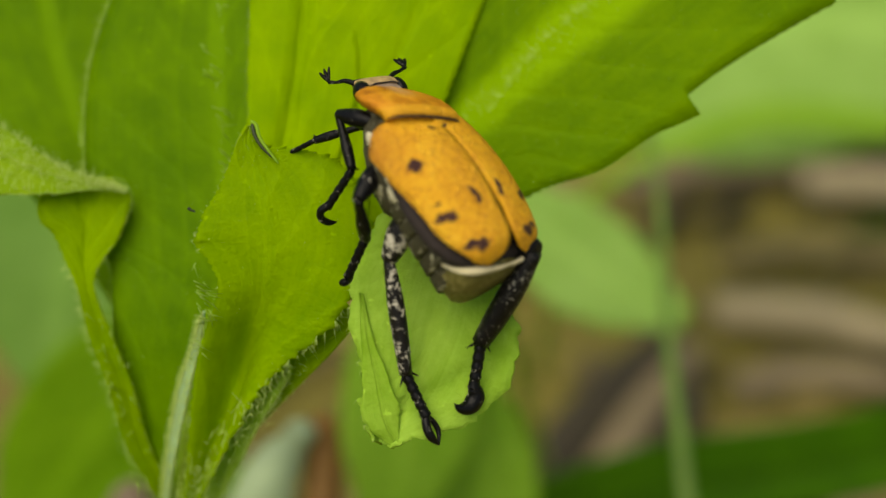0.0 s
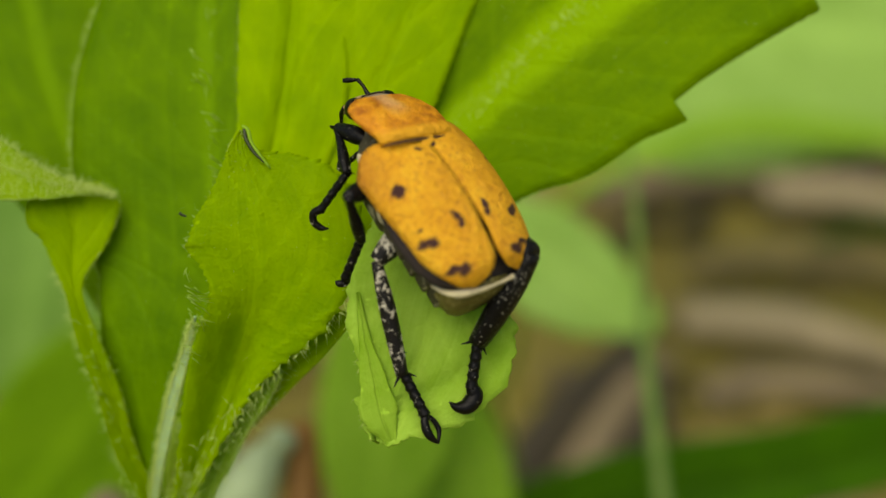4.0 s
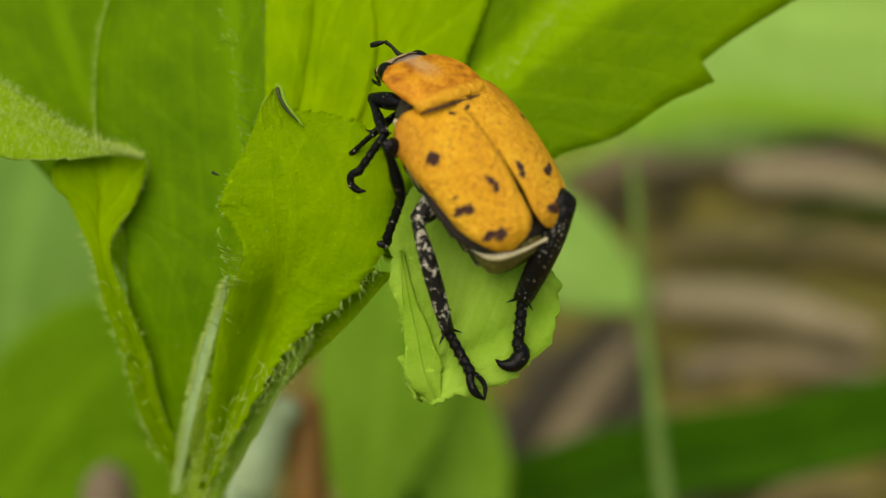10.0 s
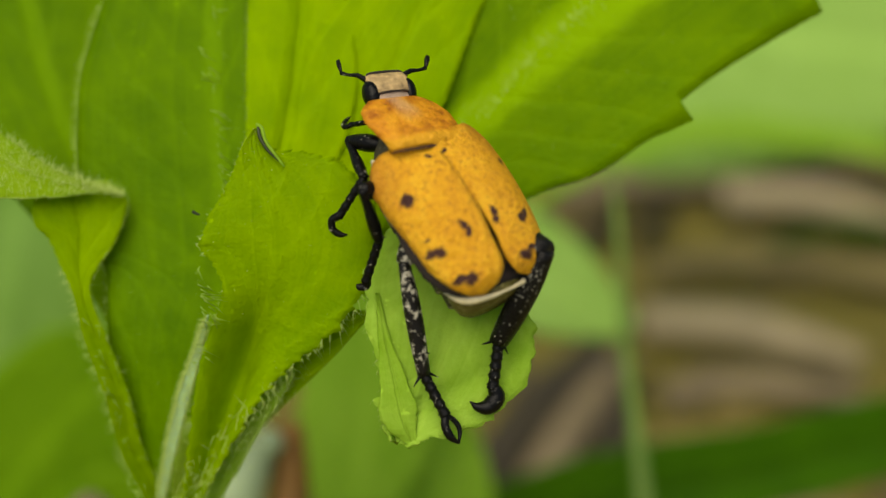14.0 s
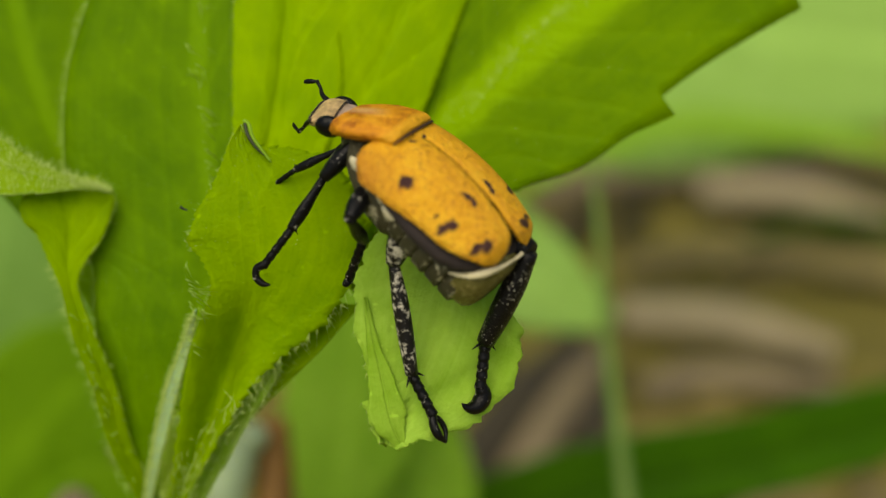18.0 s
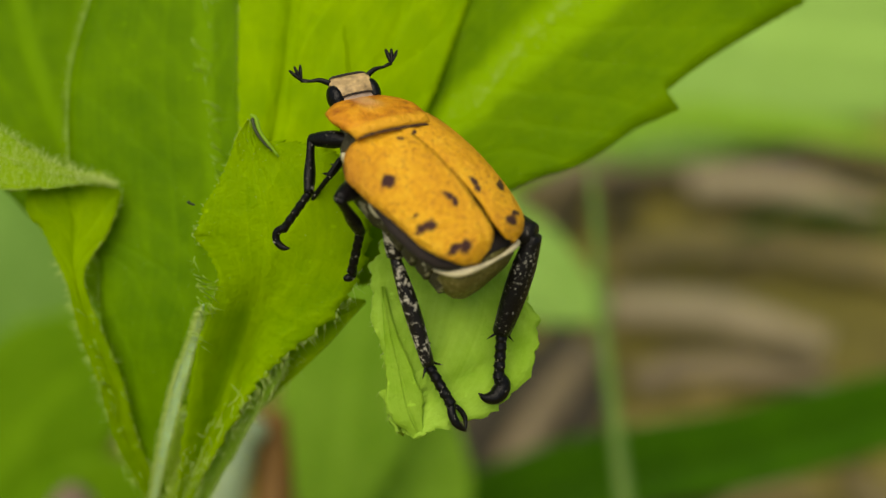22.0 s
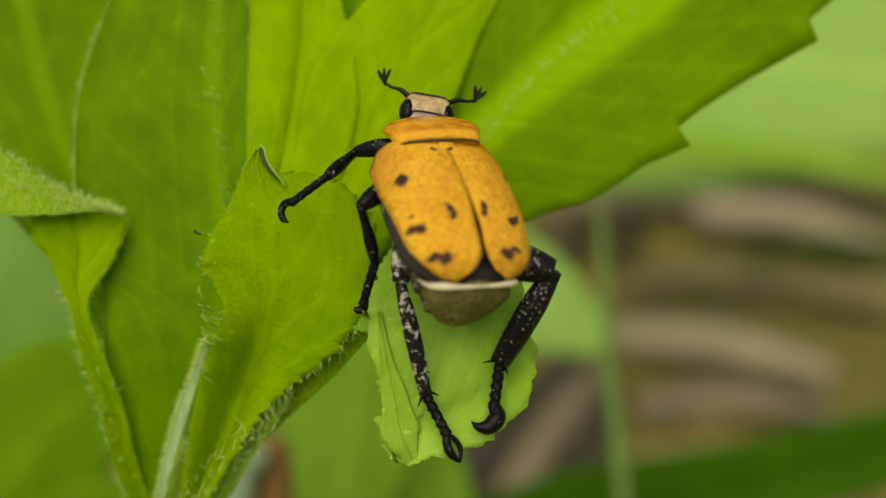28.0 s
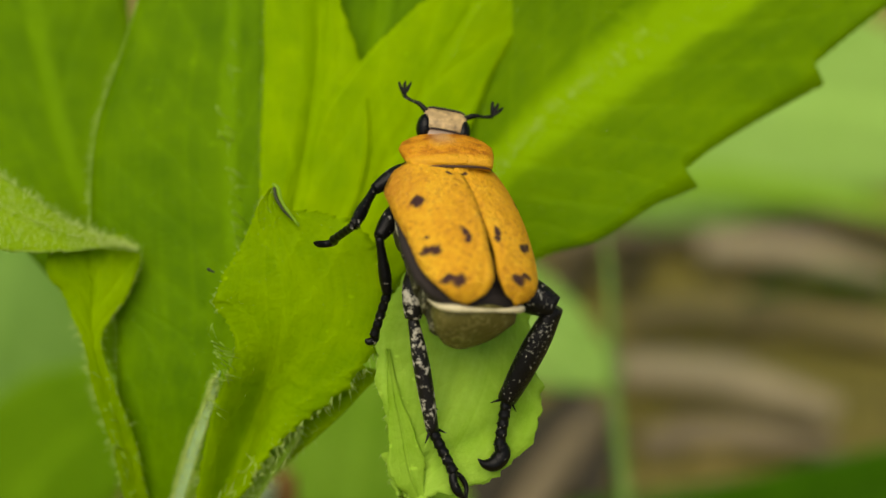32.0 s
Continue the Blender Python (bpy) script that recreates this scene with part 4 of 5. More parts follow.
part("tail_rim", line_tube([(-2.05, -6.7, -2.35), (-1.92, -7.3, -1.80), (-1.60, -7.66, -1.28), (-0.8, -7.86, -1.06), (0, -7.90, -1.00), (0.8, -7.86, -1.06), (1.60, -7.66, -1.28), (1.92, -7.3, -1.80), (2.05, -6.7, -2.35)], [0.05, 0.12, 0.18, 0.11, 0.07, 0.11, 0.18, 0.12, 0.05], 30, 9), CREAM, beetle, "cream rim of the tail")
part("tail_plate", lofted([oval(-7.0, 0, -2.2, 1.92, 0.85, 2.25, square=1.7), oval(-7.5, 0, -2.1, 1.86, 1.0, 2.45, square=1.7), oval(-7.88, 0, -2.1, 1.70, 1.0, 2.35, square=1.7), oval(-8.10, 0, -2.4, 1.30, 0.8, 1.75, square=1.7), oval(-8.18, 0, -2.8, 0.6, 0.4, 0.9)]), PYGIDIUM, beetle, "olive tail plate")

# whitish scale patches on the flank
for x, y, z, rx, ry in ((-2.42, -2.55, -2.35, 0.14, 0.30), (-2.60, -3.25, -2.35, 0.17, 0.44), (-2.20, -0.75, -2.45, 0.12, 0.45), (2.42, -2.55, -2.35, 0.14, 0.30), (2.56, -3.25, -2.35, 0.12, 0.36)):
    e = bmesh.new()
    ball(e, (x, y, z), (rx, ry, 0.26))
    part("scale_patch", e, PALESCALE, beetle, "whitish scaly patch")

# head, hinged under the front of the neck shield
HEAD_PIVOT = (0, 1.20, -2.95)
head = part("head", lofted([oval(y, 0, z, w, up, d, square=3.4) for y, z, w, up, d in ((0.36, 0.06, 0.84, 0.26, 0.5), (0.44, 0.10, 0.92, 0.34, 0.55), (0.80, 0.10, 0.97, 0.34, 0.5),
                                                                           (1.25, 0.04, 0.98, 0.26, 0.4), (1.46, -0.02, 0.95, 0.18, 0.3), (1.56, -0.06, 0.84, 0.08, 0.2))]), HEADPLATE, beetle, "tan flecked head")
part("neck", lofted([oval(-0.55, 0, -0.1, 0.85, 0.2, 0.4), oval(0.0, 0, 0.0, 0.92, 0.30, 0.5), oval(0.40, 0, 0.04, 0.88, 0.34, 0.5)]), NECK, head, "grey-violet neck")
part("brow", line_tube([(-0.90, 0.38, 0.20), (-0.5, 0.40, 0.40), (0, 0.40, 0.43), (0.5, 0.40, 0.40), (0.90, 0.38, 0.20)], [0.03, 0.04, 0.035, 0.04, 0.03], 16, 6), DARKRIM, head, "dark line across the crown")
part("face_rim", line_tube([(-0.90, 1.42, 0.06), (-0.7, 1.56, 0.05), (0, 1.60, 0.05), (0.7, 1.56, 0.05), (0.90, 1.42, 0.06)], [0.05, 0.065, 0.055, 0.065, 0.05], 16, 6), DARKRIM, head, "dark front rim of the face")
for sign in (-1, 1):
    e = bmesh.new()
    ball(e, (sign * 0.88, 0.60, -0.07), (0.37, 0.64, 0.50), u=20, v=14)
    part("eye", e, EYE, head, "glossy black eye")


ANTENNAE = []
for sign in (-1, 1):
    a = part("antenna", line_tube([(0, 0, 0), (sign * 0.36, 0.34, 0.05), (sign * 0.74, 0.48, 0.08), (sign * 1.10, 0.70, 0.1)], [0.14, 0.11, 0.075, 0.10], 14, 8), BLACK, beetle, "black antenna with a fanned club")
    fans = []
    for k in range(3):
        f = part("club_leaf", line_tube([(0, 0, 0), (0, 0.22, 0.02), (0, 0.46, 0.03), (0, 0.70, 0.0)], [0.06, 0.09, 0.10, 0.05], 9, 7, 0.7), BLACK, a)
        fans.append(f)
    ANTENNAE.append((a, sign, fans))


# legs: every piece runs along its own +y from its joint
def limb(length, radii, sides=12, flat=1.0):
    return line_tube([(0, 0, 0), (0, length * 0.33, 0.02), (0, length * 0.66, 0.02), (0, length, 0)], radii, 18, sides, flat)


def spurs(owner, length, rows, mat):
    """Thorns on a shin: where along it, which way, how long."""
    for at, dx, dz, size in rows:
        p = Vector((0, at * length, 0))
        q = p + Vector((dx, 0.6, dz)).normalized() * size
        part("spur", line_tube([tuple(p), tuple(p.lerp(q, 0.5)), tuple(q)], [0.11, 0.07, 0.012], 5, 6), mat, owner)


def tarsus(length, r):
    """Foot of five short swelling joints."""
    n = 26
    pts = [Vector((0, length * i / (n - 1), 0)) * MM for i in range(n)]
    return tube(bmesh.new(), pts, [r * (0.84 + 0.22 * ((5 * i / (n - 1)) % 1.0 if i < n - 1 else 1.0)) * MM for i in range(n)], 9)


def claw(owner, length, r, hook, curl, paired=False):
    fat = 1.45 if hook > 0.8 else 0.9
    if paired:
        # two claws that close to a loop
        for side, k in ((curl, 1.0), (-curl, 0.62)):
            part("claw", line_tube([(0, length - 0.05, 0), (side * 0.26, length + hook * 0.30, 0), (side * 0.27, length + hook * 0.66, 0), (curl * 0.06, length + hook, 0)], [r * k, r * 1.05 * k, r * 1.0 * k, 0.05], 14, 8), BLACK, owner)
    else:
        part("claw", line_tube([(0, length - 0.1, 0), (-curl * 0.22 * hook, length + hook * 0.38, 0), (curl * 0.08 * hook, length + hook * 0.82, 0), (curl * 0.60 * hook, length + hook * 0.86, 0), (curl * 0.98 * hook, length + hook * 0.62, 0)],
                               [r * 1.0, r * fat, r * 0.95 * fat, r * 0.75, 0.03], 16, 9), BLACK, owner)
    for k in range(1, 5) if hook > 0.8 else ():
        for sx in (-1, 1) if length < 2.08 else (curl,):
            p = Vector((0, k * length / 5, 0))
            part("bristle", line_tube([tuple(p), tuple(p + Vector((sx * 0.15, 0.12, -0.03))), tuple(p + Vector((sx * 0.30, 0.28, -0.06)))], [0.07, 0.05, 0.012], 4, 5), BLACK, owner)


LEGS = {}
for key, side, femur_len, tibia_len, tarsus_len, r, curl, tone in (
        ("front_left", -1, 1.9, 2.6, 2.1, 0.27, -1, BLACK), ("front_right", 1, 1.9, 2.3, 1.9, 0.18, 1, BLACK), ("mid_left", -1, 1.9, 2.6, 2.1, 0.30, 1, BLACK),
        ("mid_right", 1, 1.9, 2.6, 2.1, 0.26, -1, BLACK), ("hind_left", -1, 2.2, 5.1, 2.05, 0.39, 1, GREYBLACK), ("hind_right", 1, 2.8, 4.8, 2.1, 0.56, 1, DUSTED_GLINTING)):
    hind = key.startswith("hind")
    fe = part("femur", limb(femur_len, [r * 1.0, r * 1.45, r * 1.35, r * 0.9]), tone, beetle)
    ti = part("tibia", limb(tibia_len, [r * 0.75, r * (1.15 if hind else 0.85), r * 1.15, r * 0.9], flat=0.8), tone, beetle)
    spurs(ti, tibia_len, ((0.97, 0.8, 0.2, 0.85), (0.97, -0.8, 0.3, 0.75), (0.55, side * 0.9, 0.3, 0.42), (0.78, side * 0.9, 0.3, 0.5)) if hind else ((0.7, side, 0.2, 0.34), (0.93, side, 0.2, 0.4)), BLACK)
    foot_r = {"hind_left": 0.25, "hind_right": 0.27}.get(key, r * 0.72)
    ta = part("tarsus", tarsus(tarsus_len, foot_r), BLACK, beetle, "black jointed foot with a hooked claw")
    claw(ta, tarsus_len, foot_r * (0.75 if key == "hind_left" else 1.0), {"hind_left": 1.35, "hind_right": 1.0, "front_left": 0.75, "front_right": 0.6}.get(key, 0.35), curl, key == "hind_left")
    LEGS[key] = (fe, ti, ta, femur_len, tibia_len, tarsus_len)


# ---- what moves ----
BODY_ROWS = [
    (0, -0.176, -4.843, 6.488, 61.75, -10.82, 50.83), (0.5, 0.105, -4.843, 6.578, 63.28, -12.35, 44.42),
    (1, 0.057, -4.378, 6.818, 63.72, -13.55, 43.61), (1.5, -0.201, -5.184, 6.468, 63.62, -14.81, 42.88),
    (2, -0.230, -5.038, 6.446, 64.12, -15.64, 41.91), (2.5, -0.390, -4.713, 6.155, 64.65, -14.91, 41.05),
    (3, -0.305, -5.114, 5.754, 66.02, -16.18, 39.77), (3.5, -0.367, -5.088, 5.836, 66.55, -17.00, 38.89),
    (5.5, -0.670, -4.933, 5.802, 66.50, -17.63, 35.59), (6, -0.517, -4.675, 5.823, 65.37, -16.17, 40.94),
    (6.5, -0.533, -4.747, 5.555, 69.03, -19.21, 33.58), (7, -0.841, -4.612, 5.492, 70.38, -21.23, 31.13),
    (7.5, -0.803, -4.902, 5.384, 70.29, -21.99, 30.67), (8, -0.952, -4.843, 5.384, 69.99, -21.84, 31.02),
    (8.5, -0.974, -4.822, 5.421, 68.92, -21.38, 32.36), (9, -0.986, -4.632, 5.459, 66.87, -19.14, 38.85),
    (9.5, -0.759, -4.621, 5.583, 69.35, -22.21, 31.28), (10, -0.792, -4.952, 5.552, 70.50, -22.33, 29.58),
    (10.5, -0.853, -4.799, 5.461, 71.03, -22.97, 30.29), (11, -0.937, -4.723, 5.319, 70.72, -22.65, 31.52),
    (11.5, -1.023, -4.897, 5.272, 70.08, -22.87, 31.68), (12, -1.189, -4.889, 5.249, 69.89, -23.23, 31.46),
    (12.5, -1.146, -4.721, 5.309, 70.00, -23.50, 30.65), (13, -1.100, -4.700, 5.356, 70.23, -23.63, 29.26),
    (13.5, -1.058, -4.824, 5.346, 70.85, -23.27, 27.88), (14, -0.870, -4.984, 5.493, 70.95, -20.47, 27.65),
    (14.5, -0.330, -4.721, 6.428, 69.90, -14.60, 30.68), (16.5, -0.831, -5.704, 5.860, 63.65, -15.88, 42.67),
    (17, -1.133, -5.478, 5.223, 63.26, -15.87, 46.98), (17.5, -1.475, -6.079, 5.493, 58.88, -18.43, 48.58),
    (18, -1.268, -5.483, 5.796, 55.10, -19.00, 51.61), (18.5, -1.445, -5.769, 5.551, 54.20, -19.28, 53.93),
    (19, -1.775, -5.959, 5.411, 50.26, -16.96, 59.87), (19.5, -1.966, -6.074, 5.503, 51.38, -21.79, 54.07),
    (20, -2.061, -6.014, 5.492, 51.81, -19.83, 55.69), (20.5, -2.056, -6.280, 5.531, 54.01, -22.92, 50.68),
    (21, -2.136, -5.847, 5.634, 56.39, -22.42, 46.74), (21.5, -2.369, -5.381, 5.764, 56.92, -20.64, 44.96),
    (22, -2.088, -5.205, 5.761, 58.40, -21.56, 39.41), (22.5, -2.194, -5.480, 5.818, 60.03, -20.30, 37.13),
    (23, -2.183, -5.433, 6.023, 60.17, -17.70, 38.99), (23.5, -2.019, -5.478, 6.028, 59.73, -15.42, 32.39),
    (24, -1.977, -5.735, 6.104, 57.98, -13.31, 28.65), (24.5, -1.844, -5.465, 6.292, 57.76, -13.21, 27.16),
    (25, -1.966, -5.731, 6.158, 57.19, -12.47, 26.41), (25.5, -1.815, -5.368, 6.413, 58.65, -12.89, 26.50),
    (27.5, -0.770, -4.334, 6.588, 59.11, -1.97, 25.72), (28, -0.490, -4.240, 6.680, 59.50, -2.69, 22.23),
    (28.5, -0.717, -4.070, 6.719, 59.35, -2.79, 25.40), (29, -0.838, -3.815, 6.791, 59.29, -3.36, 25.58),
    (29.5, -0.870, -4.095, 6.819, 59.10, -4.03, 25.57), (30, -0.872, -4.212, 6.826, 59.22, -3.77, 24.59),
    (30.5, -0.193, -4.160, 7.018, 59.70, -2.08, 19.13), (31, -0.157, -4.193, 7.275, 59.82, 0.69, 23.39),
    (31.5, -0.265, -4.156, 7.307, 60.06, 0.73, 25.18), (32, -0.274, -4.153, 7.386, 60.55, 0.39, 25.99),
]
# neck shield: seconds, degrees up, degrees to the left, roll
SHIELD_ROWS = [(0, 6, -15, -4), (1, 4, -12, 4), (2, 9, -9, 6), (3, 13, -6, 7), (6, 13, -8, 2), (7, 9, -9, 7), (8, 9, -9, 8), (9, 8, -9, 2), (10, 12, -3, 8), (11.5, 11, -2, 9), (12, 9, 2, 9), (13, 11, -7, 10), (14.5, 16, -9, 8),
               (16.5, 19, -5, -2), (17, 18, -5, -2), (18, 7, 6, 9), (19.5, 8, 1, 3), (20.5, 8, -8, 2), (21, 9, -11, 1), (22, 9, -14, -3), (23, 7, -8, -6), (24, 9, -6, -9), (25.5, 8, -6, -10), (28, 5, -6, -12), (32, 13, -8, -17)]
# head on the shield: the same
HEAD_ROWS = [(0, -39, 8, -7), (1, -28, 0, -5), (1.5, -55, 4, -3), (2, -88, 8, 0), (3, -80, 4, 0), (3.5, -80, 4, 0), (6, -72, 18, 0), (7, -62, 20, 0), (8, -55, 4, -8), (9, -32, -5, -2), (9.5, -40, 0, -2), (10, -74, 5, 0), (11.5, -68, 6, 0), (12, -45, 4, -4),
             (13, -16, 1, -7), (14.5, -26, -2, -5), (16.5, -75, 11, -5), (17, -66, 20, -5), (18, -42, 14, -5), (19, -33, 17, -6), (20, -12, 16, -1), (21, -2, 5, -8), (22, -8, 0, -6), (24, -15, -15, -1), (25.5, -12, -14, 0), (28, -3, -12, 2), (32, 0, -10, 2)]
# antennae, which way they point in the plant's axes: seconds, right, away, up
FEELERS = {-1: [(0, -35, 18, 15), (1, -28, 20, -18), (2, -12, 35, 2), (3, -22, 30, -18), (6, -8, 38, -8), (7, -26, 30, -4), (8, -33, 18, 17), (9, -36, 18, 12), (10, -5, 40, -4), (11, -16, 36, -10), (12, -27, 30, -2), (13, -31, 18, 13), (14, -28, 20, 21),
                (17, -28, 28, -6), (18, -20, 35, 0), (19, -11, 40, 3), (20, -33, 18, 5), (21, -40, 5, 14), (22, -38, 5, 16), (23, -37, 5, 18), (24, -29, 8, 26), (25, -28, 8, 28), (28, -26, 8, 27), (30, -23, 8, 30), (31, -21, 8, 31), (32, -23, 8, 29)],
           1: [(0, 7, 32, 22), (1, 0, 32, 21), (2, -12, 40, -6), (3, -30, 8, 18), (6, -34, 8, 20), (7, 2, 40, 4), (8, 3, 38, 14), (9, 17, 25, 22), (10, -38, 8, 14), (11, -12, 40, 2), (12, 2, 40, 6), (13, 14, 25, 23), (14, 22, 22, 20),
               (17, -8, 40, 5), (18, -25, 25, 22), (19, -14, 26, 29), (20, 2, 30, 30), (21, 18, 18, 27), (22, 24, 12, 25), (23, 28, 10, 20), (24, 29, 8, 22), (25, 29, 8, 20), (28, 32, 8, 14), (32, 33, 8, 14)]}
FAN_ROWS = [(0, 22), (1, 18), (2, 4), (6, 4), (8, 6), (9, 12), (10, 5), (14.5, 4), (18, 3), (20, 8), (21, 21), (25.5, 24), (32, 24)]
# the feet's ends in the plant's axes
FEET = {
    "front_left": [(0, -5.1, -3.0, 1.3), (2.5, -5.2, -3.0, 1.4), (6, -5.0, -3.0, 1.3), (9, -5.1, -3.0, 1.1), (11, -5.1, -3.0, 1.2), (13, -5.1, -3.0, 1.1), (17, -4.9, -3.0, 0.6), (17.5, -10.7, -3.0, 2.2),
                   (18, -8.6, -3.0, -2.4), (18.5, -9.9, -3.0, 1.7), (19, -8.9, -3.0, -3.1), (19.5, -7.4, -3.0, -3.0), (20, -7.1, -3.0, -3.1), (20.5, -6.9, -3.0, -2.0), (21, -9.8, -3.0, -0.0), (21.5, -11.2, -3.0, 4.1),
                   (22, -7.3, -3.0, -0.0), (22.5, -5.9, -3.0, 1.0), (23, -5.0, -3.0, -0.2), (23.5, -10.5, -3.0, 3.1), (24, -8.6, -3.0, 1.9), (24.5, -7.2, -3.0, 0.2), (25, -6.5, -3.0, -0.6), (25.5, -6.7, -3.0, -0.6)]
    + [(27.5, -7.1, -3.0, 0.7), (28, -7.2, -3.0, 2.7), (28.5, -6.2, -3.0, 2.7), (29, -6.1, -3.0, 2.9), (29.5, -6.0, -3.0, 2.8), (30, -6.0, -3.0, 2.7), (30.5, -5.8, -3.0, 3.0), (31, -5.8, -3.0, 2.8),
                   (31.5, -5.9, -3.0, 3.2), (32, -5.8, -3.0, 2.9)],
    "front_right": [(0, -7.7, 0.0, 3.8), (1, -7.8, 0.0, 3.8), (1.5, -7.9, 0.0, 3.6), (2, -4.1, 0.0, 3.4), (3, -4.2, 0.0, 3.9), (6, -4.5, 0.0, 3.3), (7, -6.7, 0.0, 3.6), (8, -6.9, 0.0, 2.4),
                   (9, -6.9, 0.0, 2.6), (9.5, -7.3, 0.0, 2.3), (10, -5.9, 0.0, 2.0), (10.5, -5.4, 0.0, 2.7), (11, -7.2, 0.0, 3.8), (12, -7.7, 0.0, 2.9), (13, -7.3, 0.0, 4.1), (14, -4.8, 0.0, 5.5),
                   (14.5, -4.1, 0.0, 3.6), (17, -7.0, 0.0, 4.3), (18, -8.0, 0.0, 2.2), (19, -7.8, 0.0, 0.8), (20, -7.2, 0.0, 1.0), (21, -7.1, 0.0, 1.1), (21.5, -6.7, 0.0, 1.2), (22, -6.4, 0.0, 1.2),
                   (25.5, -2.7, 0.0, 3.3), (28, -0.9, 0.0, 4.1), (30, 0.8, 0.0, 4.8), (30.5, 2.9, 0.0, 6.9), (31, 0.2, 0.0, 5.9), (32, -0.3, 0.0, 6.5)],
    "mid_left": [(0, -4.2, -2.6, -1.7), (2.5, -4.2, -2.6, -1.6), (6, -3.8, -2.6, -1.6), (9, -3.8, -2.6, -1.7), (13, -3.8, -2.6, -1.8), (17, -3.9, -2.6, -2.0), (19, -4.0, -2.6, -1.7), (20, -4.1, -2.6, -1.8),
                   (21.5, -4.2, -2.6, -1.9), (23, -4.2, -2.6, -1.9), (25.5, -4.0, -2.6, -1.9), (28, -4.0, -2.6, -1.9), (30.5, -4.0, -2.6, -1.7), (32, -4.0, -2.6, -1.6)],
}
# where the knees of the hind legs point, in the plant's axes
KNEES = {
    "hind_left": [(0, -2.2, -4.0, -0.2), (1, -2.0, -4.0, -0.5), (2, -2.4, -4.0, -0.2), (3, -2.5, -4.0, 0.3), (6, -2.5, -4.0, -0.6), (8, -2.3, -4.0, -0.9), (10, -2.3, -4.0, -0.8), (13, -2.5, -4.0, -0.8), (14, -2.0, -4.0, -0.8),
                   (17, -2.4, -4.0, -1.3), (18, -1.9, -4.0, -0.9), (20, -1.8, -4.0, -0.9), (21, -2.2, -4.0, -1.2), (22, -2.2, -4.0, -1.0), (23, -2.7, -4.0, -1.3), (24, -2.6, -4.0, -1.1), (25, -2.7, -4.0, -0.9), (28, -2.3, -4.0, -0.5), (30, -2.5, -4.0, 0.0), (32, -2.4, -4.0, 0.6)],
    "hind_right": [(0, 4.0, -4.5, -0.3), (2.5, 3.8, -4.5, -0.8), (6, 4.1, -4.5, -1.2), (9, 3.7, -4.5, -1.1), (13, 3.7, -4.5, -1.0), (17, 3.5, -4.5, -1.4), (19, 3.5, -4.5, -0.6), (20, 3.3, -4.5, -0.8),
                   (21.5, 3.2, -4.5, 0.7), (23, 3.1, -4.5, 0.6), (25.5, 3.5, -4.5, 0.4), (28, 4.0, -4.5, 0.5), (30.5, 4.2, -4.5, 0.6), (32, 4.1, -4.5, 0.4)],
}
# hips in the beetle's axes, and the way the knee bends
HIPS = {"front_left": ((-1.3, 0.2, -2.7), (-1.0, -0.1, 0.1)), "front_right": ((0.5, 0.5, -3.0), (0.2, 0.2, -1.0)), "mid_left": ((-2.0, -1.7, -3.0), (-1.0, 0.2, 0.8)),
        "mid_right": ((2.0, -1.7, -3.0), (1.0, 0.2, 0.4)), "hind_left": ((-1.5, -4.0, -3.4), (-0.35, 0.7, -0.1)), "hind_right": ((1.6, -5.6, -2.5), (0.85, -0.1, 0.55))}
# how far the front foot lies flat along the leaf
LEAN_ROWS = [(0, 0, 0, 0), (25.5, 0, 0, 0), (28, 0.2, 0, 0), (28.5, 0.7, 0, 0), (29, 1, 0, 0), (32, 1, 0, 0)]
# where the shin of each hind leg ends, and its claw
HIND = {"hind_left": ((-1.15, -2.8, -5.4), (0.45, -2.5, -8.4)), "hind_right": ((2.1, -2.8, -4.0), (1.75, -2.3, -7.0))}

# sway of the chewed leaf that the hind feet hold, seconds and mm
SWAY_ROWS = [(0, -0.55, -0.25), (1, -0.45, -0.2), (2.5, -0.65, 0), (3.5, -0.4, 0), (5.5, -0.1, 0), (6, 0, 0), (10, 0.15, 0), (14.5, -0.1, -0.2), (16.5, 0, -0.6), (19, 0, -0.65), (21, 0.3, -0.6), (22, 0.5, -0.4), (23, 0.2, -0.4), (24, 0, -0.45), (25.5, -0.1, -0.45), (28, 0, 0), (30, 0.12, 0.08), (32, -0.15, 0.05)]


def between(rows, t):
    """Straight between rows of seconds and values."""
    if t <= rows[0][0]:
        return Vector(rows[0][1:])
    for a, b in zip(rows, rows[1:]):
        if t <= b[0]:
            f = (t - a[0]) / (b[0] - a[0])
            return Vector(a[1:]).lerp(Vector(b[1:]), f)
    return Vector(rows[-1][1:])


def aim(p, q, up):
    """A pose at p (mm) whose +y looks to q."""
    d = (q - p).normalized()
    x = d.cross(up).normalized()
    z = x.cross(d)
    m = Matrix((x, d, z)).transposed().to_4x4()
    m.translation = p * MM
    return m


def bend(hip, foot, a, b, pole):
    """The knee between two bones of lengths a and b."""
    d = foot - hip
    l = min(max(d.length, abs(a - b) + 0.05), a + b - 0.02)
    n = d.normalized()
    c = (a * a + l * l - b * b) / (2 * l)
    side = (pole - n * pole.dot(n)).normalized()
    knee = hip + n * c + side * math.sqrt(max(0.0, a * a - c * c))
    return knee, knee + (hip + n * l - knee).normalized() * b


def plant_turn(t):
    """How the beetle is turned in the plant's axes at t seconds."""
    x, y, z, rx, ry, rz = (*between([r[:4] for r in BODY_ROWS], t), *between([(r[0], *r[4:]) for r in BODY_ROWS], t))
    return pose(x, y, z, rx, ry, rz).to_3x3()


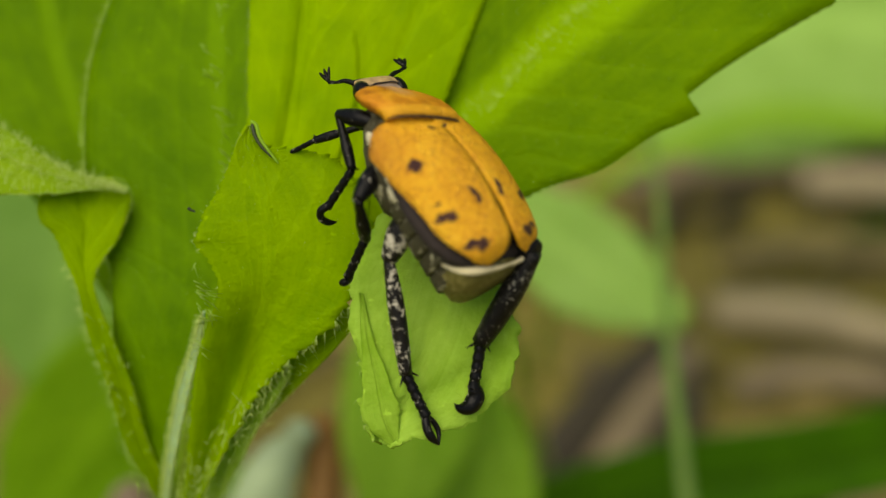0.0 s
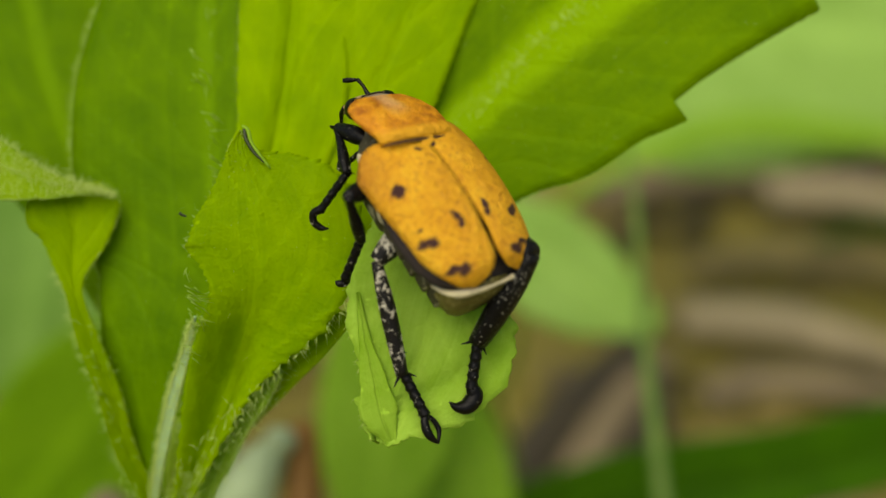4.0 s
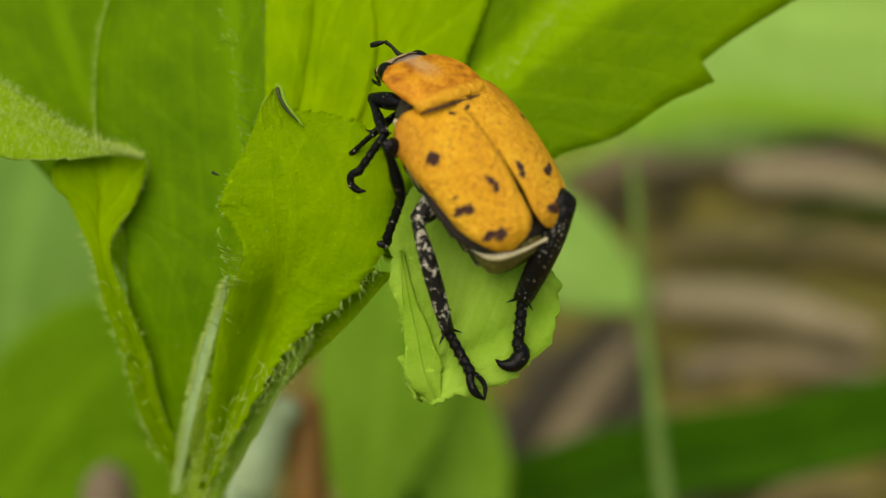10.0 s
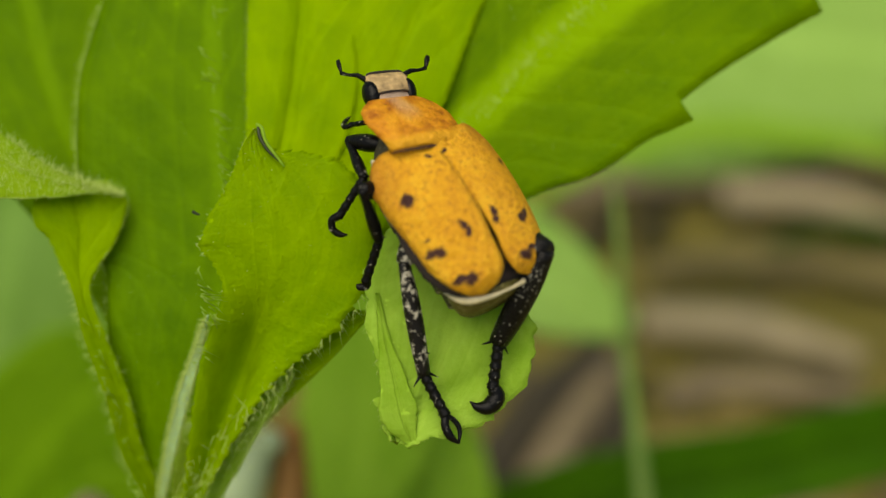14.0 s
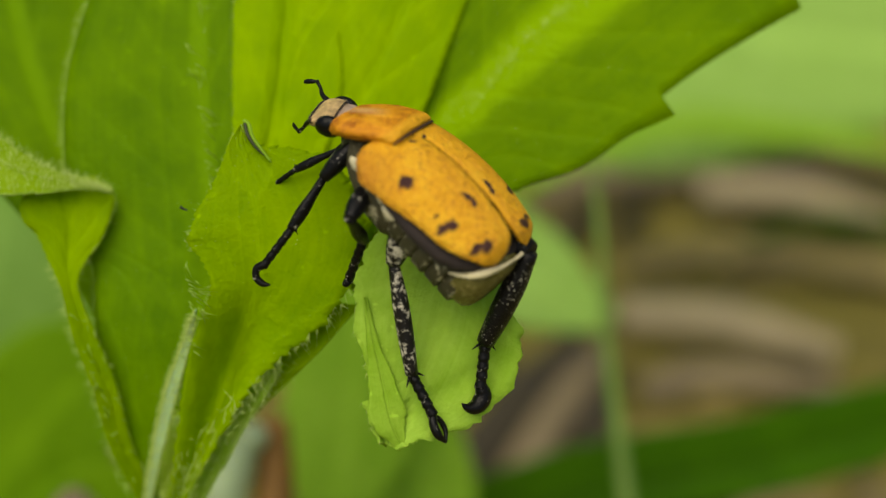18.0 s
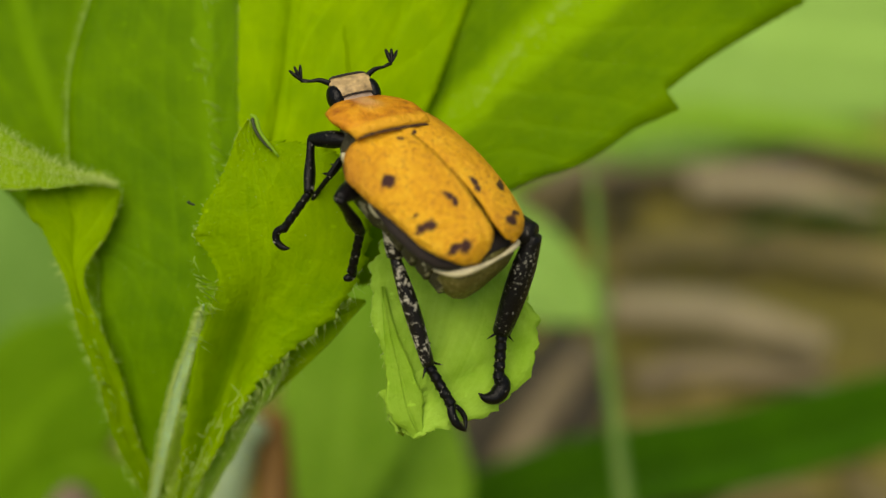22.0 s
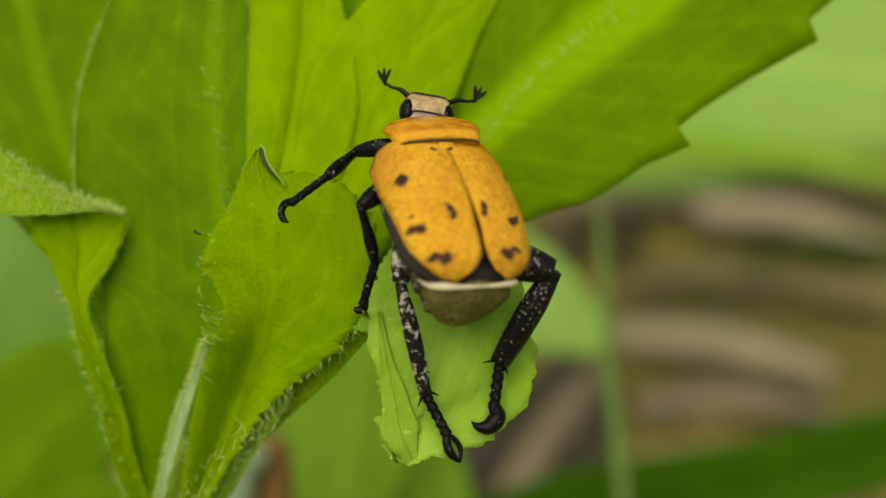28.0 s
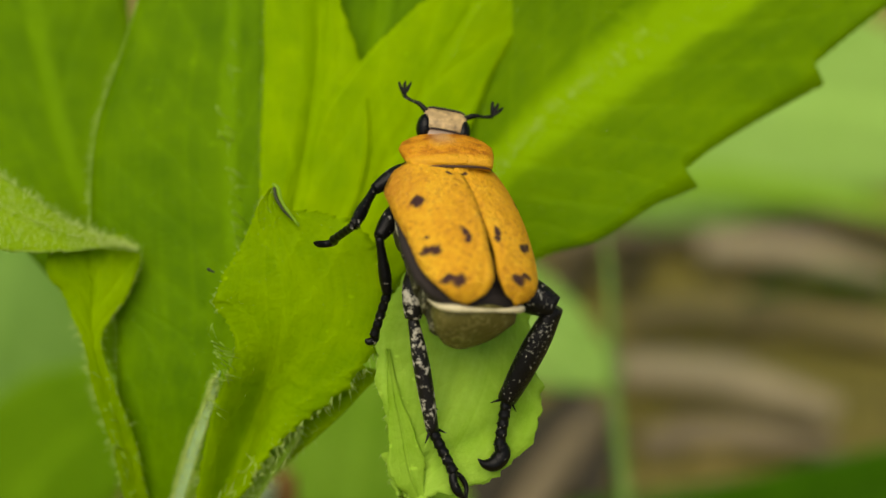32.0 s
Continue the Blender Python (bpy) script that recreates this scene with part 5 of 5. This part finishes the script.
def shield_at(t):
    tilt, turn, lean = between(SHIELD_ROWS, t)
    return pose(0, 0.6 * MM, 0, 0, 0, turn) @ pose(0, -1.3 * MM, -1.0 * MM, tilt, lean, 0) @ pose(0, 0.7 * MM, 1.0 * MM)


def head_at(t):
    up, left, roll = between(HEAD_ROWS, t)
    return shield_at(t) @ pose(*(c * MM for c in HEAD_PIVOT), up, roll, left)


def motions():
    walk(beetle, [(t, plant_pose(*row)) for t, *row in BODY_ROWS])
    head_rows = [(t, head_at(t)) for t, *_ in HEAD_ROWS]
    shield_rows = [(t, shield_at(t)) for t, *_ in HEAD_ROWS]
    walk(pronotum, shield_rows)
    walk(head, head_rows)
    feeler_times = [(t, head_at(t)) for t in sorted({r[0] for rows in FEELERS.values() for r in rows} | {r[0] for r in HEAD_ROWS})]
    for a, sign, fans in ANTENNAE:
        rows = []
        for t, m in feeler_times:
            spot = m @ Vector((sign * 0.88 * MM, 1.32 * MM, 0.05 * MM))
            inside = plant_turn(t).inverted()
            along = (inside @ between(FEELERS[sign], t)).normalized()
            face = inside @ Vector((0, -1, 0))
            face = (face - along * face.dot(along)).normalized()
            turned = Matrix((along.cross(face), along, face)).transposed() @ Matrix.Rotation(math.atan2(sign * 1.35, 1.55), 3, "Z")
            rows.append((t, Matrix.Translation(spot) @ turned.to_4x4()))
        walk(a, rows)
        for k, f in enumerate(fans):
            walk(f, [(t, pose(sign * 1.08 * MM, 0.68 * MM, 0.1 * MM, 0, 0, -sign * (10 - spread * 0.8 + (k - 0.6) * spread))) for t, spread in FAN_ROWS])
    for blade in (SMALL_LEAF, LEAF_FLAP_BLADE):
        walk(blade, [(t, pose(dx * 0.8 * MM, 0, dz * 0.9 * MM)) for t, dx, dz in SWAY_ROWS])
    limbs = {o: [] for leg in LEGS.values() for o in leg[:3]}
    for t, *row in BODY_ROWS:
        inside = pose(row[0], row[1], row[2], row[3], row[4], row[5]).inverted()
        turned = inside.to_3x3()
        for key, (fe, ti, ta, a, b, c) in LEGS.items():
            hip, pole = Vector(HIPS[key][0]), Vector(HIPS[key][1])
            if key in HIND:
                dx, dz = between(SWAY_ROWS, t)
                sway = Vector((dx, 0, dz))
                end, claw = inside @ (Vector(HIND[key][0]) + sway * 0.7), inside @ (Vector(HIND[key][1]) + sway)
                pole = inside @ between(KNEES[key], t) - hip
            else:
                claw = inside @ (between(FEET[key], t) if key in FEET else between(FEET["mid_left"], t) + Vector((5.0, 1.5, 3.2)))
                reach = claw - hip
                end = claw - (reach.normalized() * 0.8 + Vector((0, 0, -0.35))).normalized() * (c + 0.4)
                if key == "front_left":
                    pole = turned @ Vector((-1.0, 0.5, -0.1))
                    end = end.lerp(claw + turned @ Vector((1.0, -1.9, 0.6)), between(LEAN_ROWS, t)[0])
            if key == "hind_left":
                # the knee shows beside the body: the thigh hangs from it, hidden under the wing case
                ankle = end
                knee = end + (inside @ between(KNEES[key], t) - end).normalized() * b
                hip = knee + (hip - knee).normalized() * a
            else:
                knee, ankle = bend(hip, end, a, b, pole)
            for ob, p, q in ((fe, hip, knee), (ti, knee, ankle), (ta, ankle, claw)):
                limbs[ob].append((t, aim(p, q, Vector((0.02, 0.1, 1)))))
    for ob, rows in limbs.items():
        walk(ob, rows)


motions()
